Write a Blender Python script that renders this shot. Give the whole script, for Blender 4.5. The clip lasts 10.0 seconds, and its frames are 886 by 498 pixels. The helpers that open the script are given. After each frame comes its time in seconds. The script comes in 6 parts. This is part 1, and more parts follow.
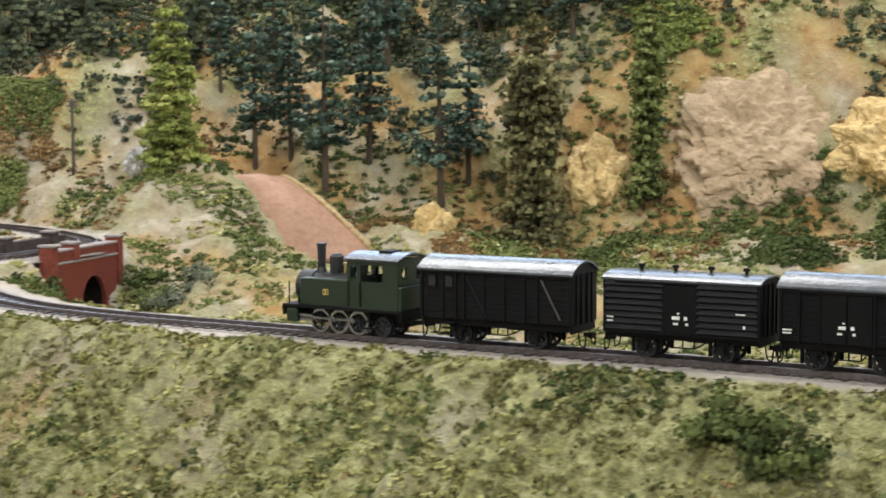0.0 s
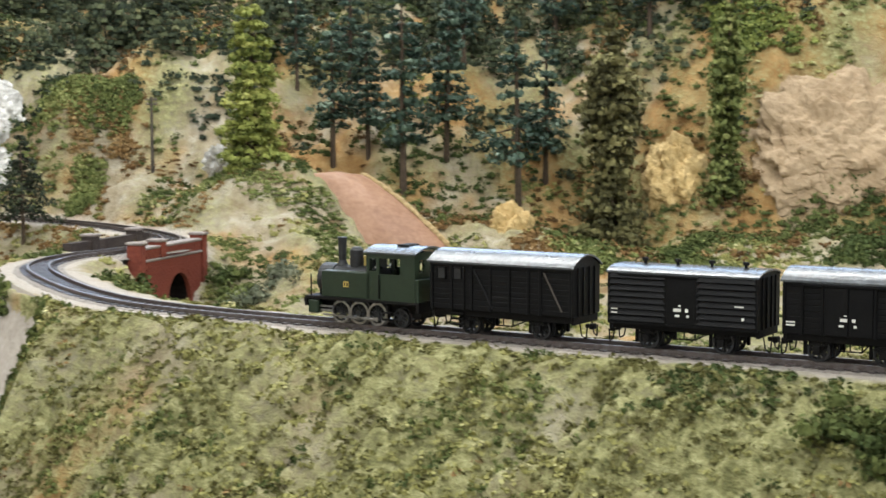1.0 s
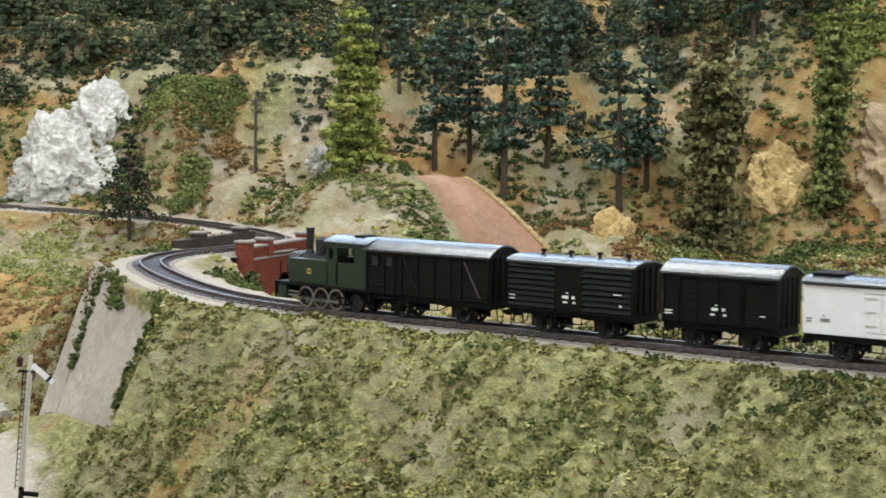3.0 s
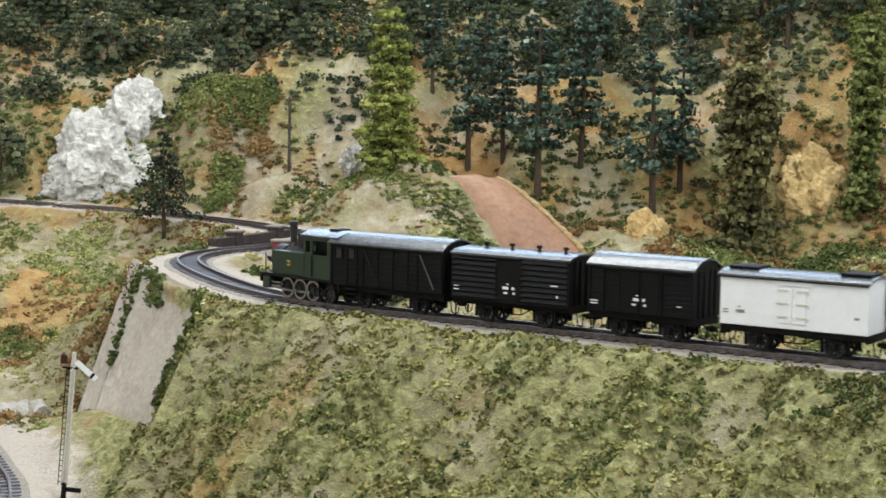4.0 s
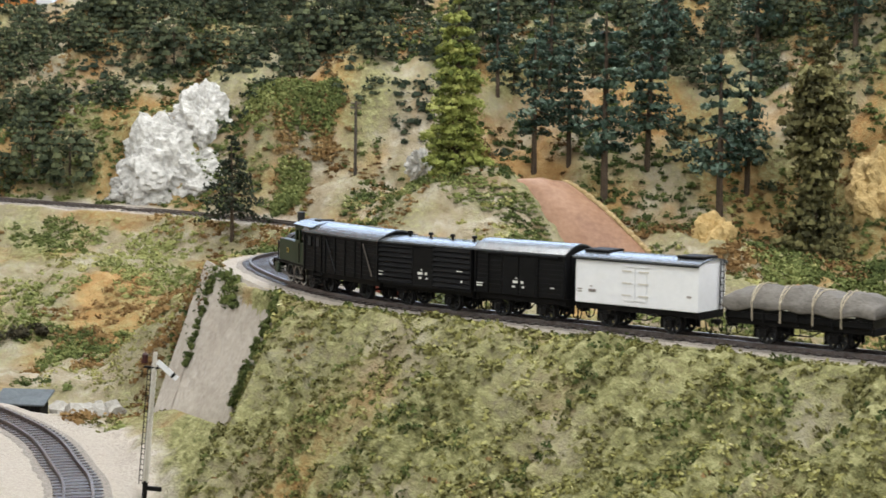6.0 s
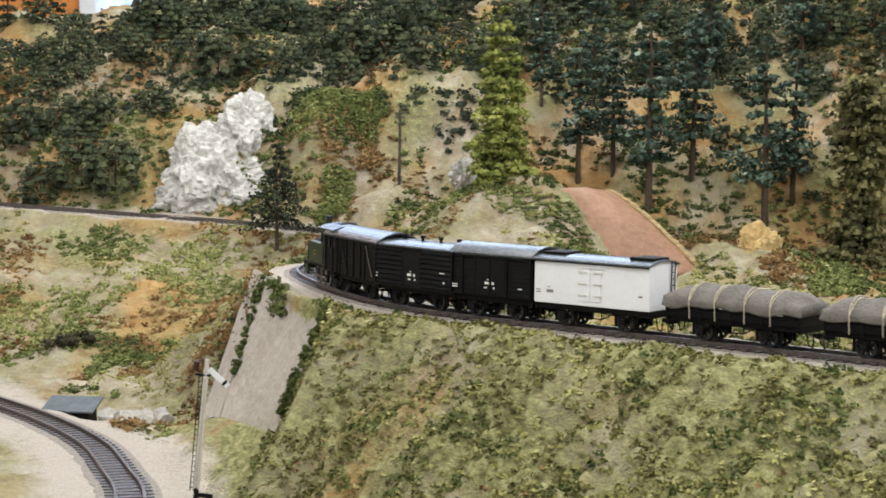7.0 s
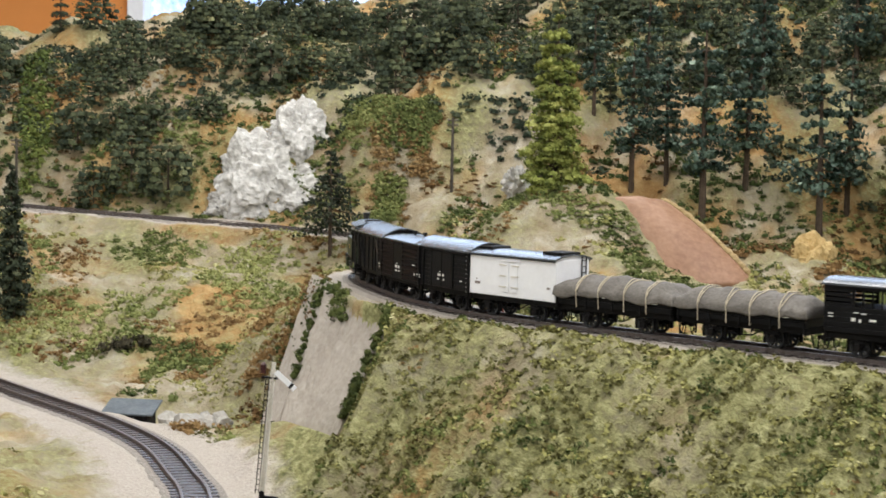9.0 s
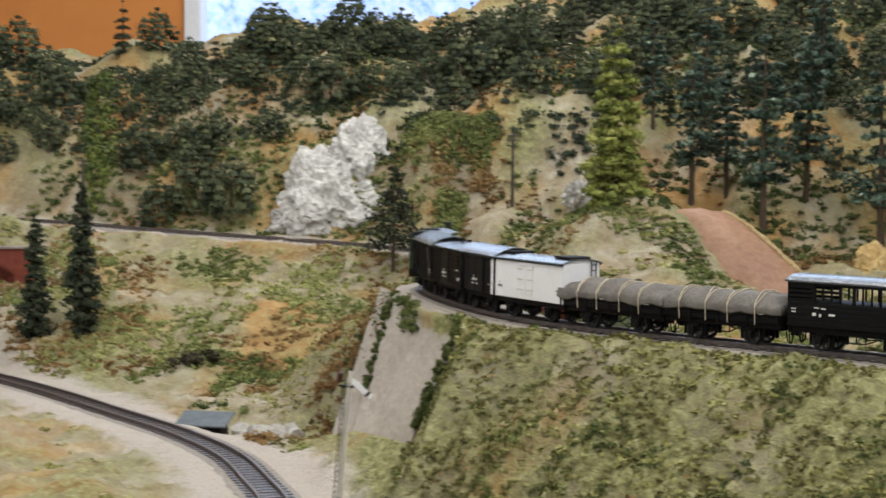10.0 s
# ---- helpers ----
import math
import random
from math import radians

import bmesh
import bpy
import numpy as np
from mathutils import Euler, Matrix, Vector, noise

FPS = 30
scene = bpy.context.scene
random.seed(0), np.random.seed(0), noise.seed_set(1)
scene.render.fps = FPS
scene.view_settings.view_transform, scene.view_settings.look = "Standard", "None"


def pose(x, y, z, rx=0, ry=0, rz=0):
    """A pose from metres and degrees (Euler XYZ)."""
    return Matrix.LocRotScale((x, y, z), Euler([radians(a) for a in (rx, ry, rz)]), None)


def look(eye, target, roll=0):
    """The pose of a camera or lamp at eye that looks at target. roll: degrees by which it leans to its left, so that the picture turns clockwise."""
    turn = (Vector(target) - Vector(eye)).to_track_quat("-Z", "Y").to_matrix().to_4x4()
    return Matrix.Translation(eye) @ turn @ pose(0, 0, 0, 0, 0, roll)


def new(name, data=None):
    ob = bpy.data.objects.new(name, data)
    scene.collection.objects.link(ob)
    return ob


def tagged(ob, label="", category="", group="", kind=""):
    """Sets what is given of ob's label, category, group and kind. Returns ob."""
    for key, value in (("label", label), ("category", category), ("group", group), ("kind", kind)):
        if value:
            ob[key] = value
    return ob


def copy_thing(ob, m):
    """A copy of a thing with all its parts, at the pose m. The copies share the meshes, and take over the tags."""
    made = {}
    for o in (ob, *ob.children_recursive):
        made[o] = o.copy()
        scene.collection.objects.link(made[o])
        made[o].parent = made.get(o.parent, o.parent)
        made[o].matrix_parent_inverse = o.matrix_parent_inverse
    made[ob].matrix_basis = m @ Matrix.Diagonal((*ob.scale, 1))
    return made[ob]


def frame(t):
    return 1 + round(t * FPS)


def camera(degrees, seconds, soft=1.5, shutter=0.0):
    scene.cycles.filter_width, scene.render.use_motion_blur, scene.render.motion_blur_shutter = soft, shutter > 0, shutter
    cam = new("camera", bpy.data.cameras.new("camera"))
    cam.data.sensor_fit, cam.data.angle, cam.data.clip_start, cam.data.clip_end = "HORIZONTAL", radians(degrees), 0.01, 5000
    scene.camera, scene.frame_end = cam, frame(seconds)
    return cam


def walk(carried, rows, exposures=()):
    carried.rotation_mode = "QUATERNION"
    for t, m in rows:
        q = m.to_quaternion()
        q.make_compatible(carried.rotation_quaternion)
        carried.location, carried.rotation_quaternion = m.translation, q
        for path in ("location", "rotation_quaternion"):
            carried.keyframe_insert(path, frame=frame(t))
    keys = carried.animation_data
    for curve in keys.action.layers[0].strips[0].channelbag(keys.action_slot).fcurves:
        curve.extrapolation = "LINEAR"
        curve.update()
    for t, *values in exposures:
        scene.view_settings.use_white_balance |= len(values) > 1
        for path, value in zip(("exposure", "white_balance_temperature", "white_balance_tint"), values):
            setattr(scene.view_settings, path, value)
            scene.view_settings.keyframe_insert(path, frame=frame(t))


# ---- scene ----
cam = camera(30, 10.0, soft=1.6, shutter=0.8)
walk(cam, [
    (0.0, pose(0.0713, 0.0045, 0.4051, 84.915, 0.270, -5.470)),
    (0.5, pose(0.0495, 0.0031, 0.4038, 84.816, 0.146, -4.837)),
    (1.0, pose(0.0406, 0.0051, 0.4053, 84.868, 0.246, -3.784)),
    (1.5, pose(0.0291, 0.0007, 0.4065, 85.124, -0.062, -2.718)),
    (2.0, pose(0.0232, -0.0002, 0.4037, 85.276, -0.356, -1.820)),
    (2.5, pose(0.0210, 0.0004, 0.4027, 85.122, -0.499, -1.394)),
    (4.0, pose(0.0045, -0.0022, 0.4026, 85.081, -0.954, -0.239)),
    (4.5, pose(0.0000, -0.0000, 0.4000, 85.099, -1.000, 0.086)),
    (5.0, pose(-0.0051, -0.0032, 0.3981, 85.107, -0.980, 0.499)),
    (6.5, pose(-0.0148, -0.0056, 0.3997, 85.452, -0.780, 2.150)),
    (7.0, pose(-0.0202, -0.0064, 0.3982, 85.606, -0.841, 2.778)),
    (7.5, pose(-0.0265, -0.0056, 0.3954, 85.561, -0.891, 3.196)),
    (8.0, pose(-0.0299, -0.0075, 0.3942, 85.479, -0.991, 3.473)),
    (8.5, pose(-0.0323, -0.0076, 0.3946, 85.596, -1.146, 3.658)),
    (9.0, pose(-0.0399, -0.0082, 0.3945, 85.953, -1.248, 3.985)),
    (9.5, pose(-0.0463, -0.0161, 0.3921, 86.285, -1.070, 4.367)),
    (10.0, pose(-0.0536, -0.0249, 0.3887, 86.636, -0.630, 5.611)),
], [(0.0, 0.12, 6350, 9), (1.0, 0.18, 6300, 7), (2.5, -0.02, 6250, 6), (4.5, 0.0, 6200, 6), (6.5, 0.0, 6400, 9), (9.0, -0.03, 6450, 10), (10.0, -0.29, 6450, 10)])

# ---------------------------------------------------------------- light
world = bpy.data.worlds.new("hall_air")
scene.world = world
world.use_nodes = True
world.node_tree.nodes["Background"].inputs[0].default_value = (0.8, 0.9, 1.0, 1)
world.node_tree.nodes["Background"].inputs[1].default_value = 0.3
scene.view_settings.exposure = 0.0


def area(name, at, to, sx, sy, watts, colour):
    lamp = bpy.data.lights.new(name, "AREA")
    lamp.shape, lamp.size, lamp.size_y, lamp.energy, lamp.color = "RECTANGLE", sx, sy, watts, colour
    ob = new(name, lamp)
    ob.matrix_world = look(at, to)
    return ob


LAMPS = [(-1.1, 0.75), (1.1, 0.75), (-1.1, -0.75), (1.1, -0.75), (0.0, 2.1)]
for lx, ly in LAMPS:
    area("ceiling_lamp", (lx, ly, 1.86), (lx, ly, 0), 1.2, 0.3, 23, (1.0, 0.985, 0.955))
area("window_light", (0.2, 3.10, 1.15), (0.1, 1.0, 0.3), 2.2, 1.0, 22, (0.66, 0.80, 1.0))


# ---------------------------------------------------------------- materials
def mat(name, c1, c2, scale=40, rough=0.7, bump=0.3, metal=0.0, c3=None, fine=6, tint=False, dist=0.002, spec=0.4):
    m = bpy.data.materials.new(name)
    m.use_nodes = True
    nt = m.node_tree
    b = nt.nodes["Principled BSDF"]
    tc = nt.nodes.new("ShaderNodeTexCoord")
    n1 = nt.nodes.new("ShaderNodeTexNoise")
    n1.inputs["Scale"].default_value, n1.inputs["Detail"].default_value, n1.inputs["Roughness"].default_value = scale, 6, 0.65
    n2 = nt.nodes.new("ShaderNodeTexNoise")
    n2.inputs["Scale"].default_value, n2.inputs["Detail"].default_value = scale * fine, 4
    for n in (n1, n2):
        nt.links.new(tc.outputs["Object"], n.inputs["Vector"])
    ramp = nt.nodes.new("ShaderNodeValToRGB")
    e = ramp.color_ramp.elements
    e[0].position, e[1].position = 0.35, 0.65
    e[0].color, e[1].color = (*c1, 1), (*c2, 1)
    if c3:
        x = e.new(0.78)
        x.color = (*c3, 1)
    mixf = nt.nodes.new("ShaderNodeMix")
    mixf.inputs["Factor"].default_value = 0.4
    nt.links.new(n1.outputs["Fac"], mixf.inputs["A"])
    nt.links.new(n2.outputs["Fac"], mixf.inputs["B"])
    out = mixf.outputs["Result"]
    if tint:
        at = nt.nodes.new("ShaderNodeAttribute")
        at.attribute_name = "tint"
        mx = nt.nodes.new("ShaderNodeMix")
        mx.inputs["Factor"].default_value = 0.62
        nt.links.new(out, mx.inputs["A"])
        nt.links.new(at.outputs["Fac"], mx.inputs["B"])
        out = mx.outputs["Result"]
    nt.links.new(out, ramp.inputs["Fac"])
    nt.links.new(ramp.outputs["Color"], b.inputs["Base Color"])
    b.inputs["Roughness"].default_value, b.inputs["Metallic"].default_value = rough, metal
    b.inputs["Specular IOR Level"].default_value = spec
    if bump:
        bp = nt.nodes.new("ShaderNodeBump")
        bp.inputs["Strength"].default_value, bp.inputs["Distance"].default_value = bump, dist
        nt.links.new(n2.outputs["Fac"], bp.inputs["Height"])
        nt.links.new(bp.outputs["Normal"], b.inputs["Normal"])
    return m


def ground_mat():
    """Scenic ground: straw base, grass, ochre earth and pale sand by zone, broken up by noise."""
    m = bpy.data.materials.new("scenic_ground")
    m.use_nodes = True
    nt = m.node_tree
    b = nt.nodes["Principled BSDF"]
    tc = nt.nodes.new("ShaderNodeTexCoord")
    at = nt.nodes.new("ShaderNodeAttribute")
    at.attribute_name = "zone"
    sep = nt.nodes.new("ShaderNodeSeparateColor")
    nt.links.new(at.outputs["Color"], sep.inputs[0])

    def noise_node(scale, detail=5, rough=0.65):
        n = nt.nodes.new("ShaderNodeTexNoise")
        n.inputs["Scale"].default_value, n.inputs["Detail"].default_value, n.inputs["Roughness"].default_value = scale, detail, rough
        nt.links.new(tc.outputs["Object"], n.inputs["Vector"])
        return n.outputs["Fac"]

    def ramp(fac, stops):
        r = nt.nodes.new("ShaderNodeValToRGB")
        e = r.color_ramp.elements
        e[0].position, e[0].color = stops[0][0], (*stops[0][1], 1)
        e[1].position, e[1].color = stops[-1][0], (*stops[-1][1], 1)
        for p, c in stops[1:-1]:
            e.new(p).color = (*c, 1)
        nt.links.new(fac, r.inputs["Fac"])
        return r.outputs["Color"]

    def mask(weight, fac, soft=0.16):
        a = nt.nodes.new("ShaderNodeMath")
        a.operation = "ADD"
        nt.links.new(weight, a.inputs[0])
        nt.links.new(fac, a.inputs[1])
        r = nt.nodes.new("ShaderNodeMapRange")
        r.inputs["From Min"].default_value, r.inputs["From Max"].default_value = 1.0 - soft, 1.0 + soft
        nt.links.new(a.outputs[0], r.inputs["Value"])
        return r.outputs["Result"]

    def mix(fac, a, b_):
        x = nt.nodes.new("ShaderNodeMix")
        x.data_type = "RGBA"
        nt.links.new(fac, x.inputs["Factor"])
        nt.links.new(a, x.inputs["A"])
        nt.links.new(b_, x.inputs["B"])
        return x.outputs["Result"]

    big, mid, fine, speck = noise_node(9), noise_node(38), noise_node(170), noise_node(520, 3)
    straw = ramp(mid, [(0.25, (0.23, 0.18, 0.10)), (0.5, (0.385, 0.33, 0.235)), (0.75, (0.54, 0.50, 0.41))])
    grass = ramp(fine, [(0.28, (0.06, 0.07, 0.022)), (0.5, (0.262, 0.255, 0.114)), (0.72, (0.46, 0.447, 0.235))])
    ochre = ramp(mid, [(0.25, (0.22, 0.105, 0.035)), (0.5, (0.42, 0.25, 0.10)), (0.75, (0.58, 0.42, 0.20))])
    sand = ramp(speck, [(0.25, (0.40, 0.35, 0.30)), (0.55, (0.51, 0.46, 0.40)), (0.8, (0.60, 0.56, 0.50))])
    c = mix(mask(sep.outputs[1], big), straw, ochre)
    c = mix(mask(sep.outputs[0], fine, 0.3), c, grass)
    c = mix(mask(sep.outputs[2], mid, 0.2), c, sand)
    nt.links.new(c, b.inputs["Base Color"])
    b.inputs["Roughness"].default_value = 0.95
    b.inputs["Specular IOR Level"].default_value = 0.15
    add = nt.nodes.new("ShaderNodeMath")
    add.operation = "ADD"
    nt.links.new(fine, add.inputs[0])
    nt.links.new(speck, add.inputs[1])
    bp = nt.nodes.new("ShaderNodeBump")
    bp.inputs["Strength"].default_value, bp.inputs["Distance"].default_value = 0.8, 0.004
    nt.links.new(add.outputs[0], bp.inputs["Height"])
    nt.links.new(bp.outputs["Normal"], b.inputs["Normal"])
    return m


def glow(name, c1, c2, scale, strength):
    m = mat(name, c1, c2, scale, rough=0.4, bump=0, fine=3)
    nt = m.node_tree
    b = nt.nodes["Principled BSDF"]
    src = b.inputs["Base Color"].links[0].from_socket
    nt.links.new(src, b.inputs["Emission Color"])
    b.inputs["Emission Strength"].default_value = strength
    return m


M_GROUND = ground_mat()
M_BALLAST = mat("ballast", (0.20, 0.175, 0.155), (0.46, 0.42, 0.375), 420, 0.95, 0.9, c3=(0.62, 0.58, 0.52), fine=3, dist=0.002, spec=0.2)
M_RAIL = mat("rail_steel", (0.10, 0.075, 0.06), (0.22, 0.20, 0.20), 300, 0.35, 0.2, 0.7)
M_SLEEPER = mat("sleeper", (0.035, 0.028, 0.026), (0.075, 0.062, 0.058), 300, 0.28, 0.2, spec=0.7)
M_GLUED = mat("glued_ballast", (0.055, 0.045, 0.042), (0.15, 0.13, 0.125), 420, 0.20, 0.2, c3=(0.24, 0.215, 0.20), fine=3, spec=0.7)
M_CONCRETE = mat("cast_wall", (0.31, 0.275, 0.235), (0.45, 0.41, 0.36), 18, 0.9, 0.45, c3=(0.58, 0.54, 0.49), fine=12)
M_BRICK = mat("red_brick", (0.13, 0.03, 0.018), (0.24, 0.058, 0.036), 60, 0.85, 0.5, c3=(0.32, 0.11, 0.075), fine=5)
M_STONE = mat("coping_stone", (0.19, 0.16, 0.15), (0.34, 0.30, 0.28), 90, 0.85, 0.4)
M_DARKSTONE = mat("weathered_parapet", (0.028, 0.022, 0.020), (0.075, 0.057, 0.052), 90, 0.9, 0.4)
M_BLACK = mat("black_paint", (0.0025, 0.0025, 0.003), (0.006, 0.006, 0.007), 120, 0.5, 0.12, spec=0.16)
M_UNDER = mat("underframe_black", (0.003, 0.003, 0.003), (0.009, 0.008, 0.008), 160, 0.65, 0.15, spec=0.15)
M_ROOF = mat("grey_roof", (0.04, 0.045, 0.05), (0.10, 0.11, 0.12), 70, 0.24, 0.12, spec=0.6)
M_GREEN = mat("loco_green", (0.011, 0.022, 0.011), (0.017, 0.031, 0.016), 60, 0.42, 0.08)
M_SMOKEBOX = mat("smokebox_black", (0.010, 0.011, 0.012), (0.03, 0.03, 0.032), 90, 0.5, 0.15)
M_WHITE = mat("white_paint", (0.79, 0.80, 0.83), (0.86, 0.87, 0.90), 60, 0.5, 0.05)
M_LETTER = mat("white_lettering", (0.72, 0.72, 0.68), (0.85, 0.85, 0.8), 60, 0.6, 0)
M_STEEL = mat("bright_steel", (0.20, 0.19, 0.18), (0.40, 0.38, 0.36), 200, 0.35, 0.1, 0.9)
M_BRASS = mat("brass_plate", (0.5, 0.36, 0.08), (0.7, 0.55, 0.2), 200, 0.35, 0.1, 0.6)
M_TARP = mat("grey_canvas", (0.105, 0.095, 0.085), (0.20, 0.185, 0.165), 55, 0.9, 0.4, c3=(0.27, 0.25, 0.225), fine=10)
M_ROPE = mat("pale_rope", (0.42, 0.36, 0.26), (0.6, 0.53, 0.40), 400, 0.9, 0.2)
M_SLATE = mat("hut_roof_felt", (0.06, 0.075, 0.085), (0.12, 0.14, 0.155), 80, 0.6, 0.2)
M_ROCK = mat("grey_boulder", (0.27, 0.255, 0.23), (0.46, 0.44, 0.40), 60, 0.9, 0.6, c3=(0.58, 0.55, 0.49))
M_WHITEROCK = mat("white_rock", (0.30, 0.29, 0.27), (0.66, 0.65, 0.62), 40, 0.85, 0.5, c3=(0.86, 0.86, 0.86), fine=4, dist=0.006)
M_TANROCK = mat("tan_cliff", (0.27, 0.19, 0.11), (0.46, 0.35, 0.23), 22, 0.9, 0.8, c3=(0.63, 0.52, 0.37), fine=6, dist=0.004)
M_YELROCK = mat("yellow_rock", (0.40, 0.27, 0.10), (0.66, 0.50, 0.25), 40, 0.9, 0.6, c3=(0.72, 0.62, 0.42), fine=5, dist=0.004)
M_SLIDE = mat("red_clay", (0.24, 0.125, 0.075), (0.37, 0.215, 0.135), 22, 0.5, 0.3, c3=(0.58, 0.43, 0.33), fine=8)
M_RIM = mat("crumbly_earth", (0.30, 0.21, 0.10), (0.50, 0.38, 0.20), 90, 0.95, 0.6, c3=(0.60, 0.50, 0.33), fine=4)
M_BARK = mat("bark", (0.045, 0.03, 0.02), (0.11, 0.08, 0.055), 160, 0.9, 0.5)
M_PINE = mat("pine_needles", (0.020, 0.044, 0.030), (0.090, 0.140, 0.10), 30, 0.7, 0.0, c3=(0.26, 0.33, 0.25), tint=True)
M_FIR = mat("yellow_green_fir", (0.07, 0.10, 0.018), (0.29, 0.32, 0.075), 30, 0.85, 0.2, c3=(0.42, 0.43, 0.13), tint=True)
M_OLIVE = mat("olive_fir", (0.045, 0.045, 0.018), (0.14, 0.13, 0.05), 30, 0.9, 0.2, c3=(0.26, 0.24, 0.10), tint=True)
M_DARKTREE = mat("dark_foliage", (0.014, 0.022, 0.012), (0.045, 0.058, 0.03), 30, 0.9, 0.2, c3=(0.10, 0.11, 0.06), tint=True)
M_WOODS = mat("mixed_woods", (0.022, 0.034, 0.018), (0.085, 0.10, 0.045), 14, 0.9, 0.0, c3=(0.21, 0.21, 0.10), tint=True)
M_TURF = mat("turf_clumps", (0.132, 0.126, 0.048), (0.350, 0.338, 0.126), 20, 0.95, 0.0, c3=(0.54, 0.51, 0.28), tint=True, spec=0.1)
M_SCRUB = mat("green_scrub", (0.055, 0.075, 0.026), (0.17, 0.195, 0.066), 16, 0.95, 0.0, c3=(0.32, 0.33, 0.13), tint=True, spec=0.1)
M_RUST = mat("russet_scrub", (0.13, 0.075, 0.032), (0.29, 0.185, 0.080), 22, 0.95, 0.0, c3=(0.43, 0.33, 0.17), tint=True, spec=0.1)
M_DEADBUSH = mat("dark_dead_bush", (0.03, 0.028, 0.018), (0.085, 0.075, 0.05), 40, 0.95, 0.2, tint=True, spec=0.1)
M_GREYBUSH = mat("grey_green_bush", (0.10, 0.115, 0.075), (0.22, 0.23, 0.16), 40, 0.95, 0.2, tint=True, spec=0.1)
# near-black for the bridge arch's inside, its shade put into the colour
M_VAULT_SHADE = mat("vault_shade", (0.010, 0.008, 0.007), (0.028, 0.022, 0.020), 90, 0.95, 0.4, spec=0.1)
M_POLE = mat("telegraph_wood", (0.05, 0.042, 0.034), (0.11, 0.095, 0.08), 120, 0.85, 0.3)
M_SIGWHITE = mat("signal_white", (0.55, 0.52, 0.46), (0.72, 0.69, 0.62), 120, 0.6, 0.2)
M_RED = mat("lamp_red", (0.025, 0.006, 0.006), (0.06, 0.012, 0.012), 200, 0.4, 0.1)
M_ORANGE = mat("orange_wall_paint", (0.60, 0.215, 0.045), (0.68, 0.26, 0.06), 3, 0.6, 0.05)
M_PLASTER = mat("white_plaster", (0.74, 0.73, 0.70), (0.80, 0.79, 0.77), 3, 0.8, 0.1)
M_FLOOR = mat("hall_floor", (0.20, 0.18, 0.16), (0.27, 0.25, 0.23), 6, 0.5, 0.1)
M_GLASS = glow("bright_frosted_pane", (0.16, 0.30, 0.68), (0.62, 0.74, 0.95), 26, 1.15)
M_TUBE = glow("lit_diffuser", (0.95, 0.93, 0.88), (1.0, 0.98, 0.94), 3, 2.0)


# ---------------------------------------------------------------- mesh helpers
def mesh_ob(name, bm, material, smooth=False):
    me = bpy.data.meshes.new(name)
    bmesh.ops.recalc_face_normals(bm, faces=bm.faces)
    bm.to_mesh(me)
    bm.free()
    me.materials.append(material)
    if smooth:
        me.shade_smooth()
    return new(name, me)


def part(name, bm, material, parent, label="", smooth=False):
    ob = mesh_ob(name, bm, material, smooth)
    ob.parent = parent
    if label:
        ob["label"] = label
    return ob


def box(bm, x0, x1, y0, y1, z0, z1, bevel=0.0):
    r = bmesh.ops.create_cube(bm, size=1)
    bmesh.ops.scale(bm, vec=(x1 - x0, y1 - y0, z1 - z0), verts=r["verts"])
    bmesh.ops.translate(bm, vec=((x0 + x1) / 2, (y0 + y1) / 2, (z0 + z1) / 2), verts=r["verts"])
    if bevel:
        edges = list({e for v in r["verts"] for e in v.link_edges})
        bmesh.ops.bevel(bm, geom=edges, offset=bevel, segments=1, affect="EDGES")
    return r["verts"]


def rod(bm, a, b, r0, r1=None, seg=10):
    a, b = Vector(a), Vector(b)
    d = b - a
    m = Matrix.Translation((a + b) / 2) @ d.to_track_quat("Z", "Y").to_matrix().to_4x4()
    bmesh.ops.create_cone(bm, cap_ends=True, segments=seg, radius1=r0, radius2=r0 if r1 is None else r1, depth=d.length, matrix=m)


def ring(bm, centre, r_out, r_in, y0, y1, seg=20):
    """A flat ring about the y axis."""
    loops = []
    for r, y in ((r_out, y0), (r_out, y1), (r_in, y1), (r_in, y0)):
        loops.append([bm.verts.new((centre[0] + r * math.cos(2 * math.pi * i / seg), y, centre[2] + r * math.sin(2 * math.pi * i / seg))) for i in range(seg)])
    for k in range(4):
        p, q = loops[k], loops[(k + 1) % 4]
        for i in range(seg):
            bm.faces.new((p[i], p[(i + 1) % seg], q[(i + 1) % seg], q[i]))


def data_mesh(name, verts, faces, material, tint=None, smooth=False):
    me = bpy.data.meshes.new(name)
    me.from_pydata(np.asarray(verts).tolist(), [], np.asarray(faces).tolist())
    me.materials.append(material)
    if tint is not None:
        at = me.attributes.new("tint", "FLOAT", "POINT")
        at.data.foreach_set("value", np.asarray(tint, np.float32))
    if smooth:
        me.shade_smooth()
    me.update()
    return new(name, me)


rng = np.random.default_rng(7)


